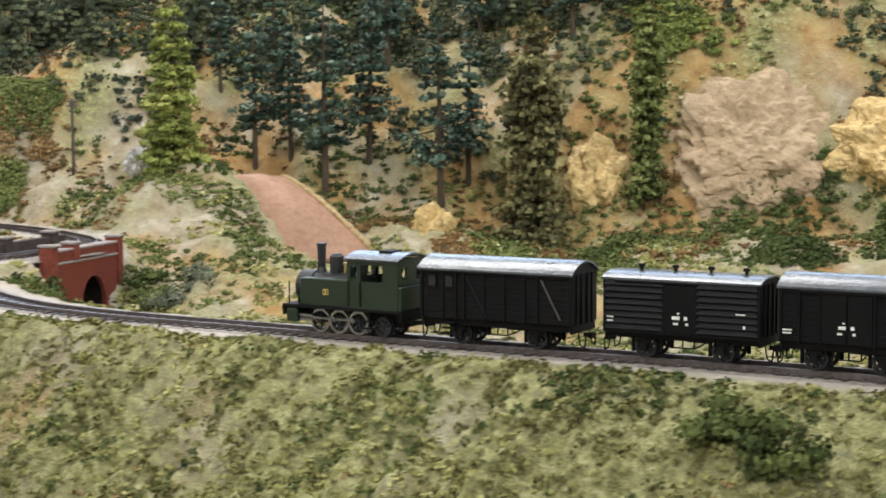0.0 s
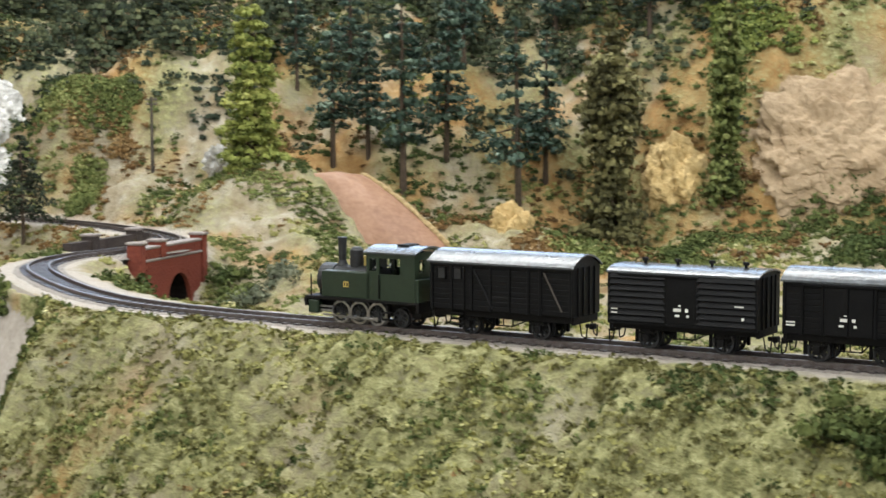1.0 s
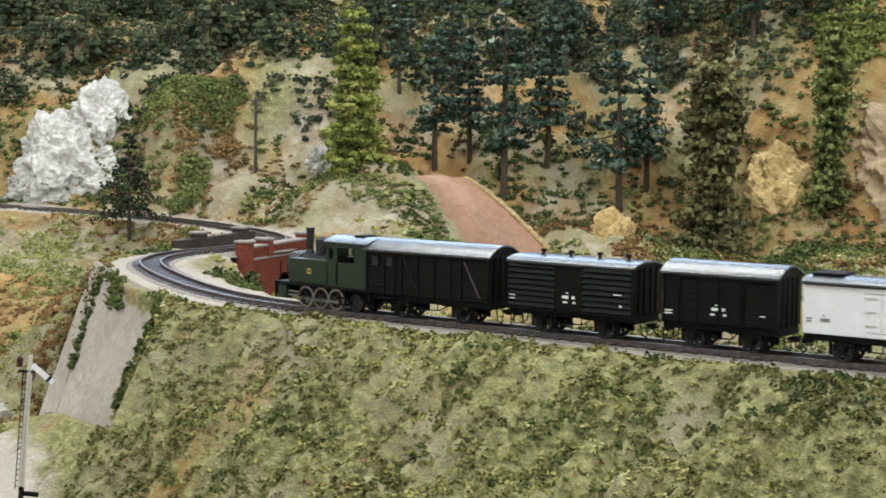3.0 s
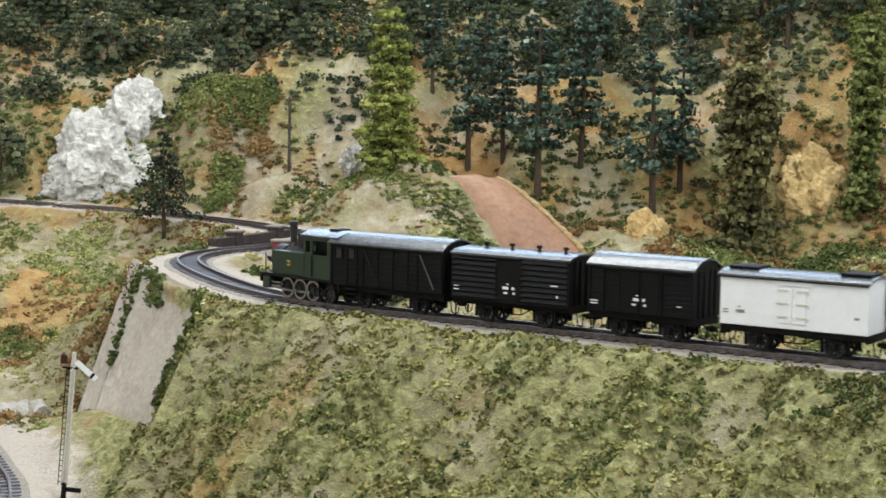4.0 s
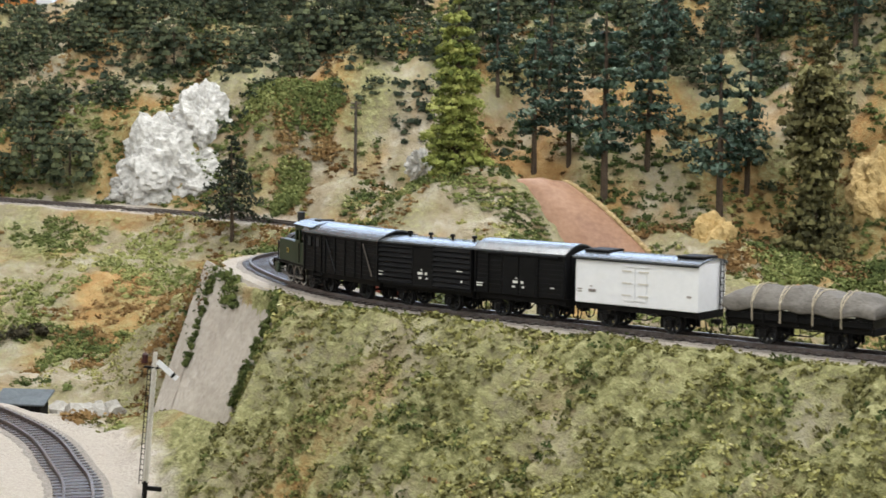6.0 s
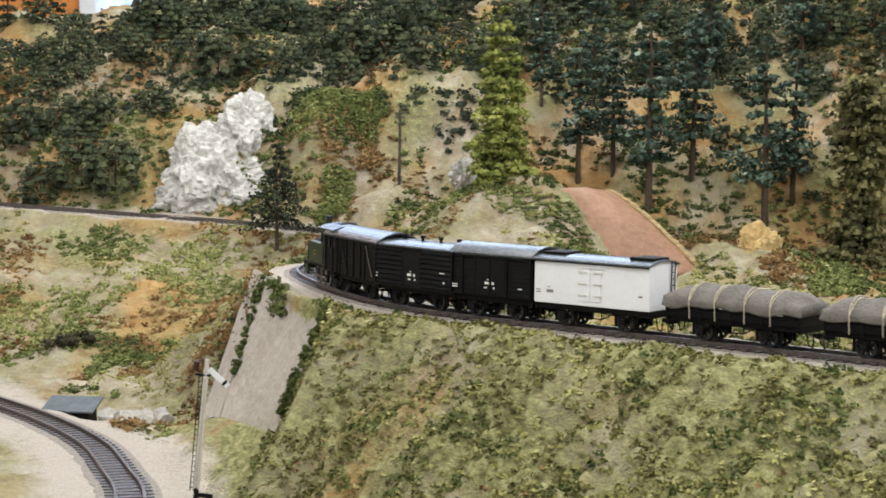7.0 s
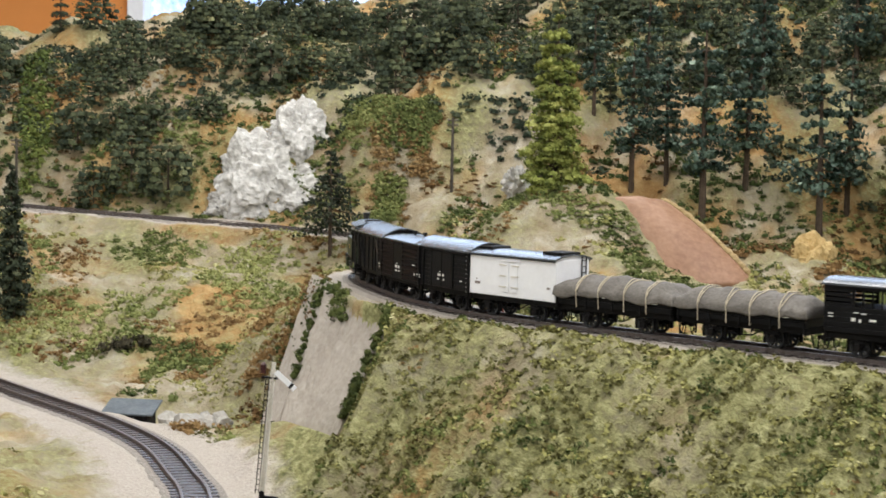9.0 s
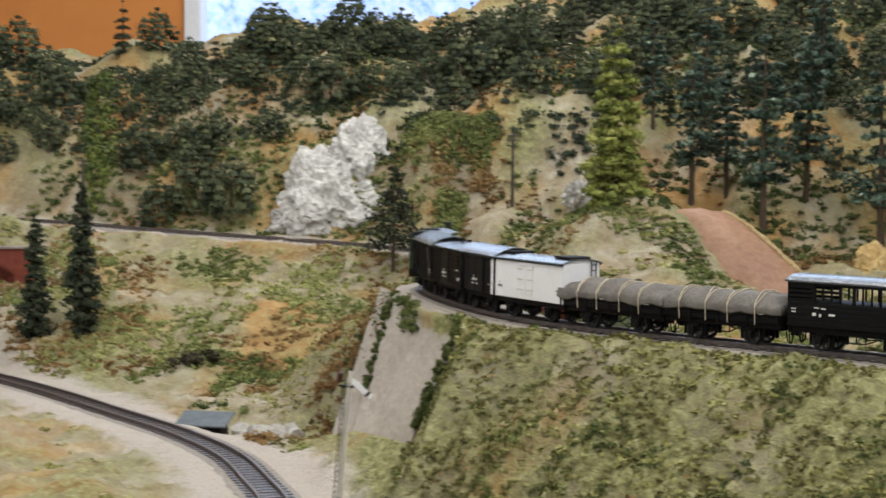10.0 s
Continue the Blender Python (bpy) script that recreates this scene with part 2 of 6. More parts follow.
def clumps(centres, radii, tints, per, size, flat=0.7, lit=0.10, core=True, dome=True, droop=0.0):
    """Tufts with flakes lying like scales over a lobed dome or ball, on a low twiggy core: verts, faces, tint."""
    n = len(centres)
    c0, r0, t0 = np.asarray(centres, float), np.asarray(radii, float), np.asarray(tints, float)
    c, r, tt, ph = (np.repeat(a, per, 0) for a in (c0, r0, t0, rng.uniform(0, 6.28, n)))
    d = rng.normal(size=(n * per, 3))
    if dome:
        d[:, 2] = np.abs(d[:, 2]) - 0.15
    d /= np.linalg.norm(d, axis=1)[:, None]
    a = np.arctan2(d[:, 1], d[:, 0])
    lobe = 0.82 + 0.22 * np.sin(3 * a + ph) + 0.12 * np.sin(5 * a + 2.3 * ph)
    rad = r * lobe * rng.uniform(0.78, 1.10, n * per)
    p = c + d * rad[:, None] * np.array([1, 1, flat])
    nrm = d / np.array([1, 1, max(flat, 0.3)]) + rng.normal(0, 0.65, d.shape)
    nrm /= np.linalg.norm(nrm, axis=1)[:, None]
    u = np.cross(nrm, rng.normal(size=d.shape))
    u /= np.linalg.norm(u, axis=1)[:, None]
    v = np.cross(nrm, u)
    s = size * rng.uniform(0.6, 1.5, n * per)[:, None]
    quad = np.stack([p - u * s - v * s * 0.6, p + u * s * 0.9 - v * s * 0.4, p + u * s * 0.7 + v * s * 0.8, p - u * s * 0.8 + v * s * 0.5], 1)
    quad[:, 2:, 2] -= droop * size
    verts = [quad.reshape(-1, 3)]
    faces = [np.arange(n * per * 4).reshape(-1, 4)]
    # lit paints upward-facing flakes paler, overhead light put into the tint
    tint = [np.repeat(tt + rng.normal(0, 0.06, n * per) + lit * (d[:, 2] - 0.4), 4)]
    if core and n:
        ang = np.arange(6) * math.pi / 3
        low = np.stack([np.cos(ang), np.sin(ang), -0.25 + 0 * ang], 1)
        top = np.stack([0.6 * np.cos(ang), 0.6 * np.sin(ang), 0.62 + 0 * ang], 1)
        shape = np.vstack([low, top]) * np.array([0.52, 0.52, 0.62 * flat])
        turn = rng.uniform(0.75, 1.15, (n, 12, 1))
        verts.append((c0[:, None] + shape[None] * r0[:, None, None] * turn).reshape(-1, 3))
        one = [[k, (k + 1) % 6, 6 + (k + 1) % 6, 6 + k] for k in range(6)] + [[6, 7, 8, 9], [6, 9, 10, 11]]
        faces.append((np.array(one)[None] + np.arange(n)[:, None, None] * 12).reshape(-1, 4) + n * per * 4)
        tint.append(np.repeat(t0, 12))
    return np.vstack(verts), np.vstack(faces), np.clip(np.concatenate(tint), 0, 1)


# ---------------------------------------------------------------- track lines
def spline(ctrl, n=14):
    """Centripetal curve through control points."""
    c = np.asarray(ctrl, float)
    p = np.vstack([2 * c[0] - c[1], c, 2 * c[-1] - c[-2]])
    out = []
    for i in range(1, len(p) - 2):
        a, b, e, d = p[i - 1 : i + 3]
        t1 = np.linalg.norm(b - a) ** 0.5
        t2 = t1 + np.linalg.norm(e - b) ** 0.5
        t3 = t2 + np.linalg.norm(d - e) ** 0.5
        for t in np.linspace(t1, t2, n, endpoint=False):
            a1, a2, a3 = a + (b - a) * t / t1, b + (e - b) * (t - t1) / (t2 - t1), e + (d - e) * (t - t2) / (t3 - t2)
            b1, b2 = a1 + (a2 - a1) * t / t2, a2 + (a3 - a2) * (t - t1) / (t3 - t1)
            out.append(b1 + (b2 - b1) * (t - t1) / (t2 - t1))
    out.append(c[-1])
    return np.array(out)


class Line:
    def __init__(self, ctrl):
        self.p = spline(ctrl)
        self.s = np.r_[0, np.cumsum(np.linalg.norm(np.diff(self.p, axis=0), axis=1))]

    def at(self, s):
        return np.array([np.interp(s, self.s, self.p[:, k]) for k in range(3)])

    def side(self, s):
        """Unit vector to the left of travel."""
        d = self.at(s + 0.004) - self.at(s - 0.004)
        d /= np.linalg.norm(d)
        return np.array([-d[1], d[0], 0.0])

    def near(self, x, y):
        """Distance from points to the line, signed + on the left, and the arc length and height there."""
        q = self.p[::2]
        d2 = np.full(x.shape, 1e9)
        idx = np.zeros(x.shape, int)
        for i, (a, b, _) in enumerate(q):
            d = (x - a) ** 2 + (y - b) ** 2
            m = d < d2
            d2[m], idx[m] = d[m], i
        nx = np.clip(idx, 1, len(q) - 2)
        tx, ty = q[nx + 1, 0] - q[nx - 1, 0], q[nx + 1, 1] - q[nx - 1, 1]
        sgn = np.sign(tx * (y - q[idx, 1]) - ty * (x - q[idx, 0]))
        return np.sqrt(d2), sgn, self.s[::2][idx], q[idx, 2]


UPPER = Line([(0.827, 0.392, 0.275), (0.591, 0.580, 0.275), (0.355, 0.763, 0.275), (0.258, 0.832, 0.275), (0.177, 0.888, 0.275), (0.131, 0.921, 0.275), (0.095, 0.948, 0.275),
              (0.053, 0.979, 0.275), (0.009, 1.011, 0.275), (-0.037, 1.047, 0.275), (-0.089, 1.098, 0.275), (-0.121, 1.142, 0.2755), (-0.150, 1.199, 0.276),
              (-0.174, 1.258, 0.2765), (-0.188, 1.30, 0.277), (-0.194, 1.336, 0.278), (-0.188, 1.369, 0.279), (-0.174, 1.391, 0.28), (-0.156, 1.407, 0.2805),
              (-0.136, 1.430, 0.281), (-0.117, 1.466, 0.281), (-0.108, 1.51, 0.281), (-0.114, 1.56, 0.281), (-0.132, 1.605, 0.281), (-0.155, 1.65, 0.281),
              (-0.19, 1.70, 0.2815), (-0.255, 1.76, 0.283), (-0.345, 1.80, 0.287), (-0.477, 1.835, 0.292), (-0.585, 1.865, 0.296), (-0.695, 1.895, 0.301), (-1.15, 2.01, 0.315)])
LOWER = Line([(-0.22, 0.30, 0.177), (-0.215, 0.70, 0.177), (-0.228, 0.85, 0.177), (-0.253, 0.962, 0.177), (-0.272, 1.01, 0.177), (-0.31, 1.097, 0.177),
              (-0.366, 1.181, 0.177), (-0.452, 1.281, 0.177), (-0.53, 1.37, 0.177), (-0.61, 1.447, 0.178), (-0.75, 1.56, 0.18), (-1.1, 1.75, 0.185)])


# ---------------------------------------------------------------- terrain
def lattice_noise(x, y, scale, seed=0.0, octaves=3):
    flat = np.empty(x.size)
    for i, (a, b) in enumerate(zip(x.ravel(), y.ravel())):
        flat[i] = noise.fractal(Vector((a * scale + seed, b * scale - seed, seed * 0.37)), 0.9, 2.0, octaves)
    return flat.reshape(x.shape)


def smooth_max(a, b, k=0.006):
    return 0.5 * (a + b + np.sqrt((a - b) ** 2 + k * k))


def ease(v, a, b):
    t = np.clip((v - a) / (b - a), 0, 1)
    return t * t * (3 - 2 * t)


def bump_at(x, y, cx, cy, rx, ry, h):
    return h * np.exp(-(((x - cx) / rx) ** 2) - ((y - cy) / ry) ** 2)


FOOT_X = [-1.2, -0.7, -0.5, -0.25, -0.16, 0.1, 0.3, 0.5, 0.9]
FOOT_Y = [2.05, 1.93, 1.88, 1.83, 1.82, 1.75, 1.72, 1.675, 1.62]
FOOT_Z = [0.31, 0.31, 0.30, 0.30, 0.312, 0.30, 0.262, 0.268, 0.26]
HILL_SLOPE = [1.4, 1.6, 1.5, 1.3, 1.15, 1.0, 1.15, 2.3, 2.3]
HILL_TOP = [0.515, 0.545, 0.57, 0.615, 0.675, 0.75, 0.80, 0.80, 0.80]


def land(x, y):
    """Height of the modelled landscape, without fine relief."""
    # meadow on the side of the lower line, climbing towards the hill
    meadow = np.interp(y, [1.36, 1.41, 1.47, 1.53, 1.60, 1.70, 1.80, 1.90], [0.174, 0.170, 0.178, 0.205, 0.237, 0.245, 0.268, 0.295])
    meadow = np.where(y < 1.36, 0.174, meadow)
    meadow -= bump_at(x, y, -0.337, 1.268, 0.060, 0.055, 0.026)
    valley = 0.232 + 0.038 * ease(y, 1.35, 1.55) - 0.035 * ease(x, 0.02, 0.2) + 0.01 * ease(y, 1.55, 1.75)
    valley -= bump_at(x, y, -0.065, 1.44, 0.05, 0.08, 0.04)
    base = meadow + (valley - meadow) * ease(x, -0.27, -0.12)
    front = ease(y, 1.05, 0.95) * ease(x, -0.24, -0.17)
    base = base * (1 - front) + 0.10 * front
    fy, fz = np.interp(x, FOOT_X, FOOT_Y), np.interp(x, FOOT_X, FOOT_Z)
    rise = np.interp(x, FOOT_X, HILL_TOP) - fz
    hill = fz + rise * (1 - np.exp(-np.interp(x, FOOT_X, HILL_SLOPE) * np.clip(y - fy, 0, 9) / rise))
    h = np.where(y > fy, hill, base + (fz - base) * ease(y, fy - 0.16, fy))
    h -= bump_at(x, y, 0.115, 1.655, 0.05, 0.06, 0.03)
    h += bump_at(x, y, -0.02, 1.715, 0.085, 0.075, 0.044) + bump_at(x, y, 0.005, 1.64, 0.04, 0.05, 0.014) + bump_at(x, y, -0.07, 1.66, 0.05, 0.05, 0.02)
    h += bump_at(x, y, -0.235, 1.895, 0.055, 0.045, 0.060) + bump_at(x, y, -0.17, 1.80, 0.06, 0.04, 0.012)
    h -= bump_at(x, y, 0.36, 1.80, 0.03, 0.10, 0.03) + bump_at(x, y, 0.078, 1.668, 0.045, 0.05, 0.013)
    # embankment of the upper line
    d, sgn, s, z = UPPER.near(x, y)
    shelf = np.where(sgn > 0, np.interp(x, [-0.25, -0.12, -0.05, 0.05, 0.15, 0.3], [0.036, 0.050, 0.068, 0.066, 0.046, 0.032]), 0.03)
    steep = np.where(sgn > 0, 0.80 + 1.5 * ease(s, 1.15, 1.23) * (1 - ease(s, 1.36, 1.46)), 0.62)
    bank = z - 0.0035 - steep * np.clip(d - shelf, 0, 9)
    bridge = ease(s, 1.495, 1.525) * (1 - ease(s, 1.61, 1.64))
    bank = np.where(bridge > 0.02, bank - 0.10 * bridge * np.where(sgn > 0, ease(d, 0.024, 0.034), ease(d, 0.014, 0.020)), bank)
    h = smooth_max(bank, h)
    cut = ease(d, 0.06, 0.022) * (1 - 0.99 * bridge * np.where(sgn > 0, ease(d, 0.020, 0.028), ease(d, 0.013, 0.018)))
    h = h * (1 - cut) + (z - 0.0035) * cut
    # shelf of the lower line
    d2, _, _, z2 = LOWER.near(x, y)
    cut2 = ease(d2, 0.05, 0.024)
    h = h * (1 - cut2) + (z2 - 0.0035) * cut2
    return h, np.minimum(d, d2), d, d2, sgn, s


def quick_noise(x, y, scale, seed, octaves=3):
    """Gradient noise over whole arrays."""
    g = np.random.default_rng(int(seed * 10))
    perm = g.permutation(256)
    ang = g.uniform(0, 2 * math.pi, 256)
    gxs, gys = np.cos(ang), np.sin(ang)
    out = np.zeros(x.shape)
    for o in range(octaves):
        u, v = x * scale * 2 ** o + 31.7 * o + seed, y * scale * 2 ** o - 17.3 * o + seed
        i, j = np.floor(u).astype(int), np.floor(v).astype(int)
        a, b = u - i, v - j
        fa, fb = a * a * a * (a * (a * 6 - 15) + 10), b * b * b * (b * (b * 6 - 15) + 10)

        def corner(di, dj):
            h = perm[(perm[(i + di) % 256] + j + dj) % 256]
            return gxs[h] * (a - di) + gys[h] * (b - dj)

        top = corner(0, 0) * (1 - fa) + corner(1, 0) * fa
        low = corner(0, 1) * (1 - fa) + corner(1, 1) * fa
        out += (top * (1 - fb) + low * fb) * 1.4 * 0.55 ** o
    return out


def bilinear(xs, ys, h, x, y):
    i = np.clip(np.searchsorted(xs, x) - 1, 0, len(xs) - 2)
    j = np.clip(np.searchsorted(ys, y) - 1, 0, len(ys) - 2)
    a, b = np.clip((x - xs[i]) / (xs[i + 1] - xs[i]), 0, 1), np.clip((y - ys[j]) / (ys[j + 1] - ys[j]), 0, 1)
    return h[j, i] * (1 - a) * (1 - b) + h[j, i + 1] * a * (1 - b) + h[j + 1, i] * (1 - a) * b + h[j + 1, i + 1] * a * b


def build_ground():
    xs = np.r_[np.arange(-1.25, -0.72, 0.009), np.arange(-0.72, 0.60, 0.0026), np.arange(0.60, 1.005, 0.009)]
    ys = np.r_[np.arange(0.28, 0.66, 0.009), np.arange(0.66, 1.14, 0.0026), np.arange(1.14, 1.95, 0.0034), np.arange(1.95, 2.755, 0.010)]
    gx, gy = np.meshgrid(xs, ys)
    h, near, d, d2, sgn, s = land(gx, gy)
    cx, cy = np.linspace(-1.26, 1.02, 240), np.linspace(0.27, 2.77, 260)
    mx, my = np.meshgrid(cx, cy)

    def broad(scale, seed, octaves=3):
        return bilinear(cx, cy, lattice_noise(mx, my, scale, seed, octaves), gx, gy)

    n1, n3, lump = broad(16, 3.1), broad(7, 21.0), broad(11, 44.0, 2)
    rough = ease(near, 0.022, 0.06)
    h = h + rough * (0.006 * n1 + 0.0034 * quick_noise(gx, gy, 55, 9.7, 2) + 0.0022 * quick_noise(gx, gy, 120, 5.5, 2)) + 0.010 * n1 * ease(gy, 1.75, 1.9)
    h = h + ease(near, 0.05, 0.11) * (0.009 * lump + 0.016 * lump * ease(gy, 1.70, 1.88) + 0.020 * n3 * ease(gy, 1.86, 2.02))
    # matted turf: overlapping rolls that run slantwise across the embankment
    bankside = ease(d * (sgn > 0), 0.040, 0.085) * ease(gx + 0.25 * (1.0 - gy), -0.19, -0.15) * ease(gy, 1.16, 1.08)
    su, sv = 0.88 * gx + 0.47 * gy, -0.47 * gx + 0.88 * gy
    rolls = 0.55 - 1.6 * np.abs(quick_noise(su * 0.62, sv * 1.25, 21, 4.4, 2))
    tufts = 0.5 - 1.5 * np.abs(quick_noise(su * 0.8, sv * 1.15, 52, 8.1, 2))
    h = h + bankside * (0.015 * quick_noise(su * 0.8, sv * 1.2, 11, 6.6, 2) + 0.0105 * rolls + 0.0055 * tufts + 0.0020 * quick_noise(gx, gy, 150, 2.6, 2))
    # bank before the retaining wall: cut below the camera's sightlines to its lower edges
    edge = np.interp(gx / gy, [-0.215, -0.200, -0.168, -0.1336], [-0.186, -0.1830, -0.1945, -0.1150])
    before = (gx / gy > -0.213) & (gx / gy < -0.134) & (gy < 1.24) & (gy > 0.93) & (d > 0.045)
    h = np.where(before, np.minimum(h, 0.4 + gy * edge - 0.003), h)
    # hollow under the bridge arch
    au, av = (gx + 0.121) * 0.383 + (gy - 1.397) * 0.923, -(gx + 0.121) * 0.923 + (gy - 1.397) * 0.383
    h = np.where((au > 0.043) & (au < 0.091) & (av > -0.035) & (av < 0.038), np.minimum(h, 0.222), h)
    fy = np.interp(gx, FOOT_X, FOOT_Y)
    zone = np.zeros((*gx.shape, 4))
    zone[..., 3] = 1
    front = (gy < 1.15) & (gx > -0.21)
    zone[..., 0] = np.where(front, 0.73, np.where(gy > fy, 0.34, 0.42)) + 0.45 * n1 + 0.30 * n3
    zone[..., 1] = np.where(front, 0.36, np.where(gy > fy, 0.50 + 0.12 * ease(gx, 0.1, 0.35), 0.36)) + 0.45 * broad(13, 61.0)
    zone[..., 1] += 0.25 * (np.exp(-(((gx + 0.42) / 0.2) ** 2) - ((gy - 1.5) / 0.07) ** 2))
    zone[..., 2] = 0.75 * ease(d, 0.050, 0.022) + 0.75 * ease(d2, 0.085, 0.03) * (gx < -0.19) + 0.2 * bump_at(gx, gy, -0.27, 1.10, 0.05, 0.10, 1.0)
    nx, ny = len(xs), len(ys)
    verts = np.stack([gx, gy, h], -1).reshape(-1, 3)
    i = (np.arange(ny - 1)[:, None] * nx + np.arange(nx - 1)[None]).ravel()
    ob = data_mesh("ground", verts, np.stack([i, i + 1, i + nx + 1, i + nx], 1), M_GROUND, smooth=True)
    at = ob.data.attributes.new("zone", "FLOAT_COLOR", "POINT")
    at.data.foreach_set("color", np.clip(zone, 0, 1).reshape(-1).astype(np.float32))
    tagged(ob, "modelled hillside ground of turf, sand and ochre earth", "ground", kind="structure")
    return xs, ys, h


GX, GY, GH = build_ground()


def ground_z(x, y):
    return bilinear(GX, GY, GH, np.atleast_1d(x).astype(float), np.atleast_1d(y).astype(float))


def gz(x, y):
    return float(ground_z(x, y)[0])


# ---------------------------------------------------------------- permanent way
GAUGE = 0.0165


def build_track(line, label, s_parts):
    track = tagged(new("railway_track"), label, "railway track", kind="structure")
    total = line.s[-1]
    st = np.arange(0.01, total - 0.01, 0.006)
    for off in (-GAUGE / 2, GAUGE / 2):
        verts, faces = [], []
        for s in st:
            p, n = line.at(s), line.side(s)
            c = p + n * off
            for dy, dz in ((-0.0009, -0.0032), (-0.0009, 0.0), (0.0009, 0.0), (0.0009, -0.0032)):
                verts.append(c + n * dy + np.array([0, 0, dz]))
        for k in range(len(st) - 1):
            for e in range(4):
                faces.append((k * 4 + e, k * 4 + (e + 1) % 4, k * 4 + 4 + (e + 1) % 4, k * 4 + 4 + e))
        r = data_mesh("rail", verts, faces, M_RAIL)
        r.parent = track
    # ballast bed, a low shoulder on both sides
    verts, faces = [], []
    prof = [(-0.026, -0.0065), (-0.0185, -0.0030), (0.0185, -0.0030), (0.026, -0.0065)]
    for s in st:
        p, n = line.at(s), line.side(s)
        for off, dz in prof:
            j = 0.0012 * noise.noise(Vector((s * 90, off * 200, 3)))
            verts.append(p + n * (off + j) + np.array([0, 0, dz + j * 0.5]))
    for k in range(len(st) - 1):
        for e in range(3):
            faces.append((k * 4 + e, k * 4 + e + 1, k * 4 + 5 + e, k * 4 + 4 + e))
    bed = data_mesh("ballast_bed", verts, faces, M_BALLAST)
    bed.parent = track
    verts, faces = [], []
    for s in st:
        p, n = line.at(s), line.side(s)
        for off in (-0.0135, -0.005, 0.005, 0.0135):
            verts.append(p + n * off + np.array([0, 0, -0.0026 + 0.0003 * noise.noise(Vector((s * 300, off * 900, 1)))]))
    for k in range(len(st) - 1):
        for e in range(3):
            faces.append((k * 4 + e, k * 4 + e + 1, k * 4 + 5 + e, k * 4 + 4 + e))
    data_mesh("glued_bed", verts, faces, M_GLUED).parent = track
    # sleepers: single ones along the stretch that is passed nearest, the rest joined
    bm = bmesh.new()
    box(bm, -0.0016, 0.0016, -0.0145, 0.0145, -0.0038, -0.0022)
    me = bpy.data.meshes.new("sleeper")
    bm.to_mesh(me)
    bm.free()
    me.materials.append(M_SLEEPER)
    rest = bmesh.new()
    for s in np.arange(0.02, total - 0.02, 0.0085):
        p, n = line.at(s), line.side(s)
        a = math.atan2(n[1], n[0]) - math.pi / 2 + random.uniform(-0.02, 0.02)
        m = Matrix.Translation(p) @ Matrix.Rotation(a, 4, "Z")
        if s_parts[0] < s < s_parts[1]:
            ob = new("sleeper", me)
            ob.parent, ob.matrix_basis = track, m
        else:
            vs = box(rest, -0.0016, 0.0016, -0.0145, 0.0145, -0.0038, -0.0022)
            bmesh.ops.transform(rest, matrix=m, verts=vs)
    far = part("far_sleepers", rest, M_SLEEPER, track)
    far["kind"] = "stuff"
    return track


build_track(UPPER, "single railway line on pale ballast along the embankment", (0.62, 1.75))
build_track(LOWER, "lower railway line curving over sandy ground", (0.55, 1.75))


# ---------------------------------------------------------------- retaining wall
def build_retaining_wall():
    wall = tagged(new("retaining_wall"), "sloping pale concrete retaining wall with damp streaks", "wall", kind="structure")

    def slab(name, a, b, c, d, nu, nv, thick=0.012):
        """Battered slab from its top edge a-b to its foot d-c, with a slightly wavy face."""
        a, b, c, d = (Vector(v) for v in (a, b, c, d))
        c, d = b + (c - b) * 1.16, a + (d - a) * 1.16  # the foot goes into the ground
        n = (b - a).cross(d - a).normalized()
        if n.y > 0:
            n = -n
        bm = bmesh.new()
        rows = []
        for depth in (0.0, -thick):
            grid = [[bm.verts.new(a.lerp(b, i / nu).lerp(d.lerp(c, i / nu), j / nv) + n * (depth + 0.0012 * noise.noise(Vector((i * 0.7, j * 0.7, 4))))) for i in range(nu + 1)] for j in range(nv + 1)]
            rows.append(grid)
        for g in rows:
            for j in range(nv):
                for i in range(nu):
                    bm.faces.new((g[j][i], g[j][i + 1], g[j + 1][i + 1], g[j + 1][i]))
        f, k = rows
        for i in range(nu):
            bm.faces.new((f[0][i], f[0][i + 1], k[0][i + 1], k[0][i]))
            bm.faces.new((f[nv][i], f[nv][i + 1], k[nv][i + 1], k[nv][i]))
        for j in range(nv):
            bm.faces.new((f[j][0], f[j + 1][0], k[j + 1][0], k[j][0]))
            bm.faces.new((f[j][nu], f[j + 1][nu], k[j + 1][nu], k[j][nu]))
        return part(name, bm, M_CONCRETE, wall, smooth=False)

    slab("main_slab", (-0.217, 1.251, 0.279), (-0.148, 1.108, 0.273), (-0.186, 1.105, 0.186), (-0.235, 1.173, 0.186), 24, 16)
    slab("end_slab", (-0.234, 1.306, 0.279), (-0.2182, 1.256, 0.279), (-0.2364, 1.178, 0.186), (-0.255, 1.223, 0.186), 10, 16)
    return wall


build_retaining_wall()


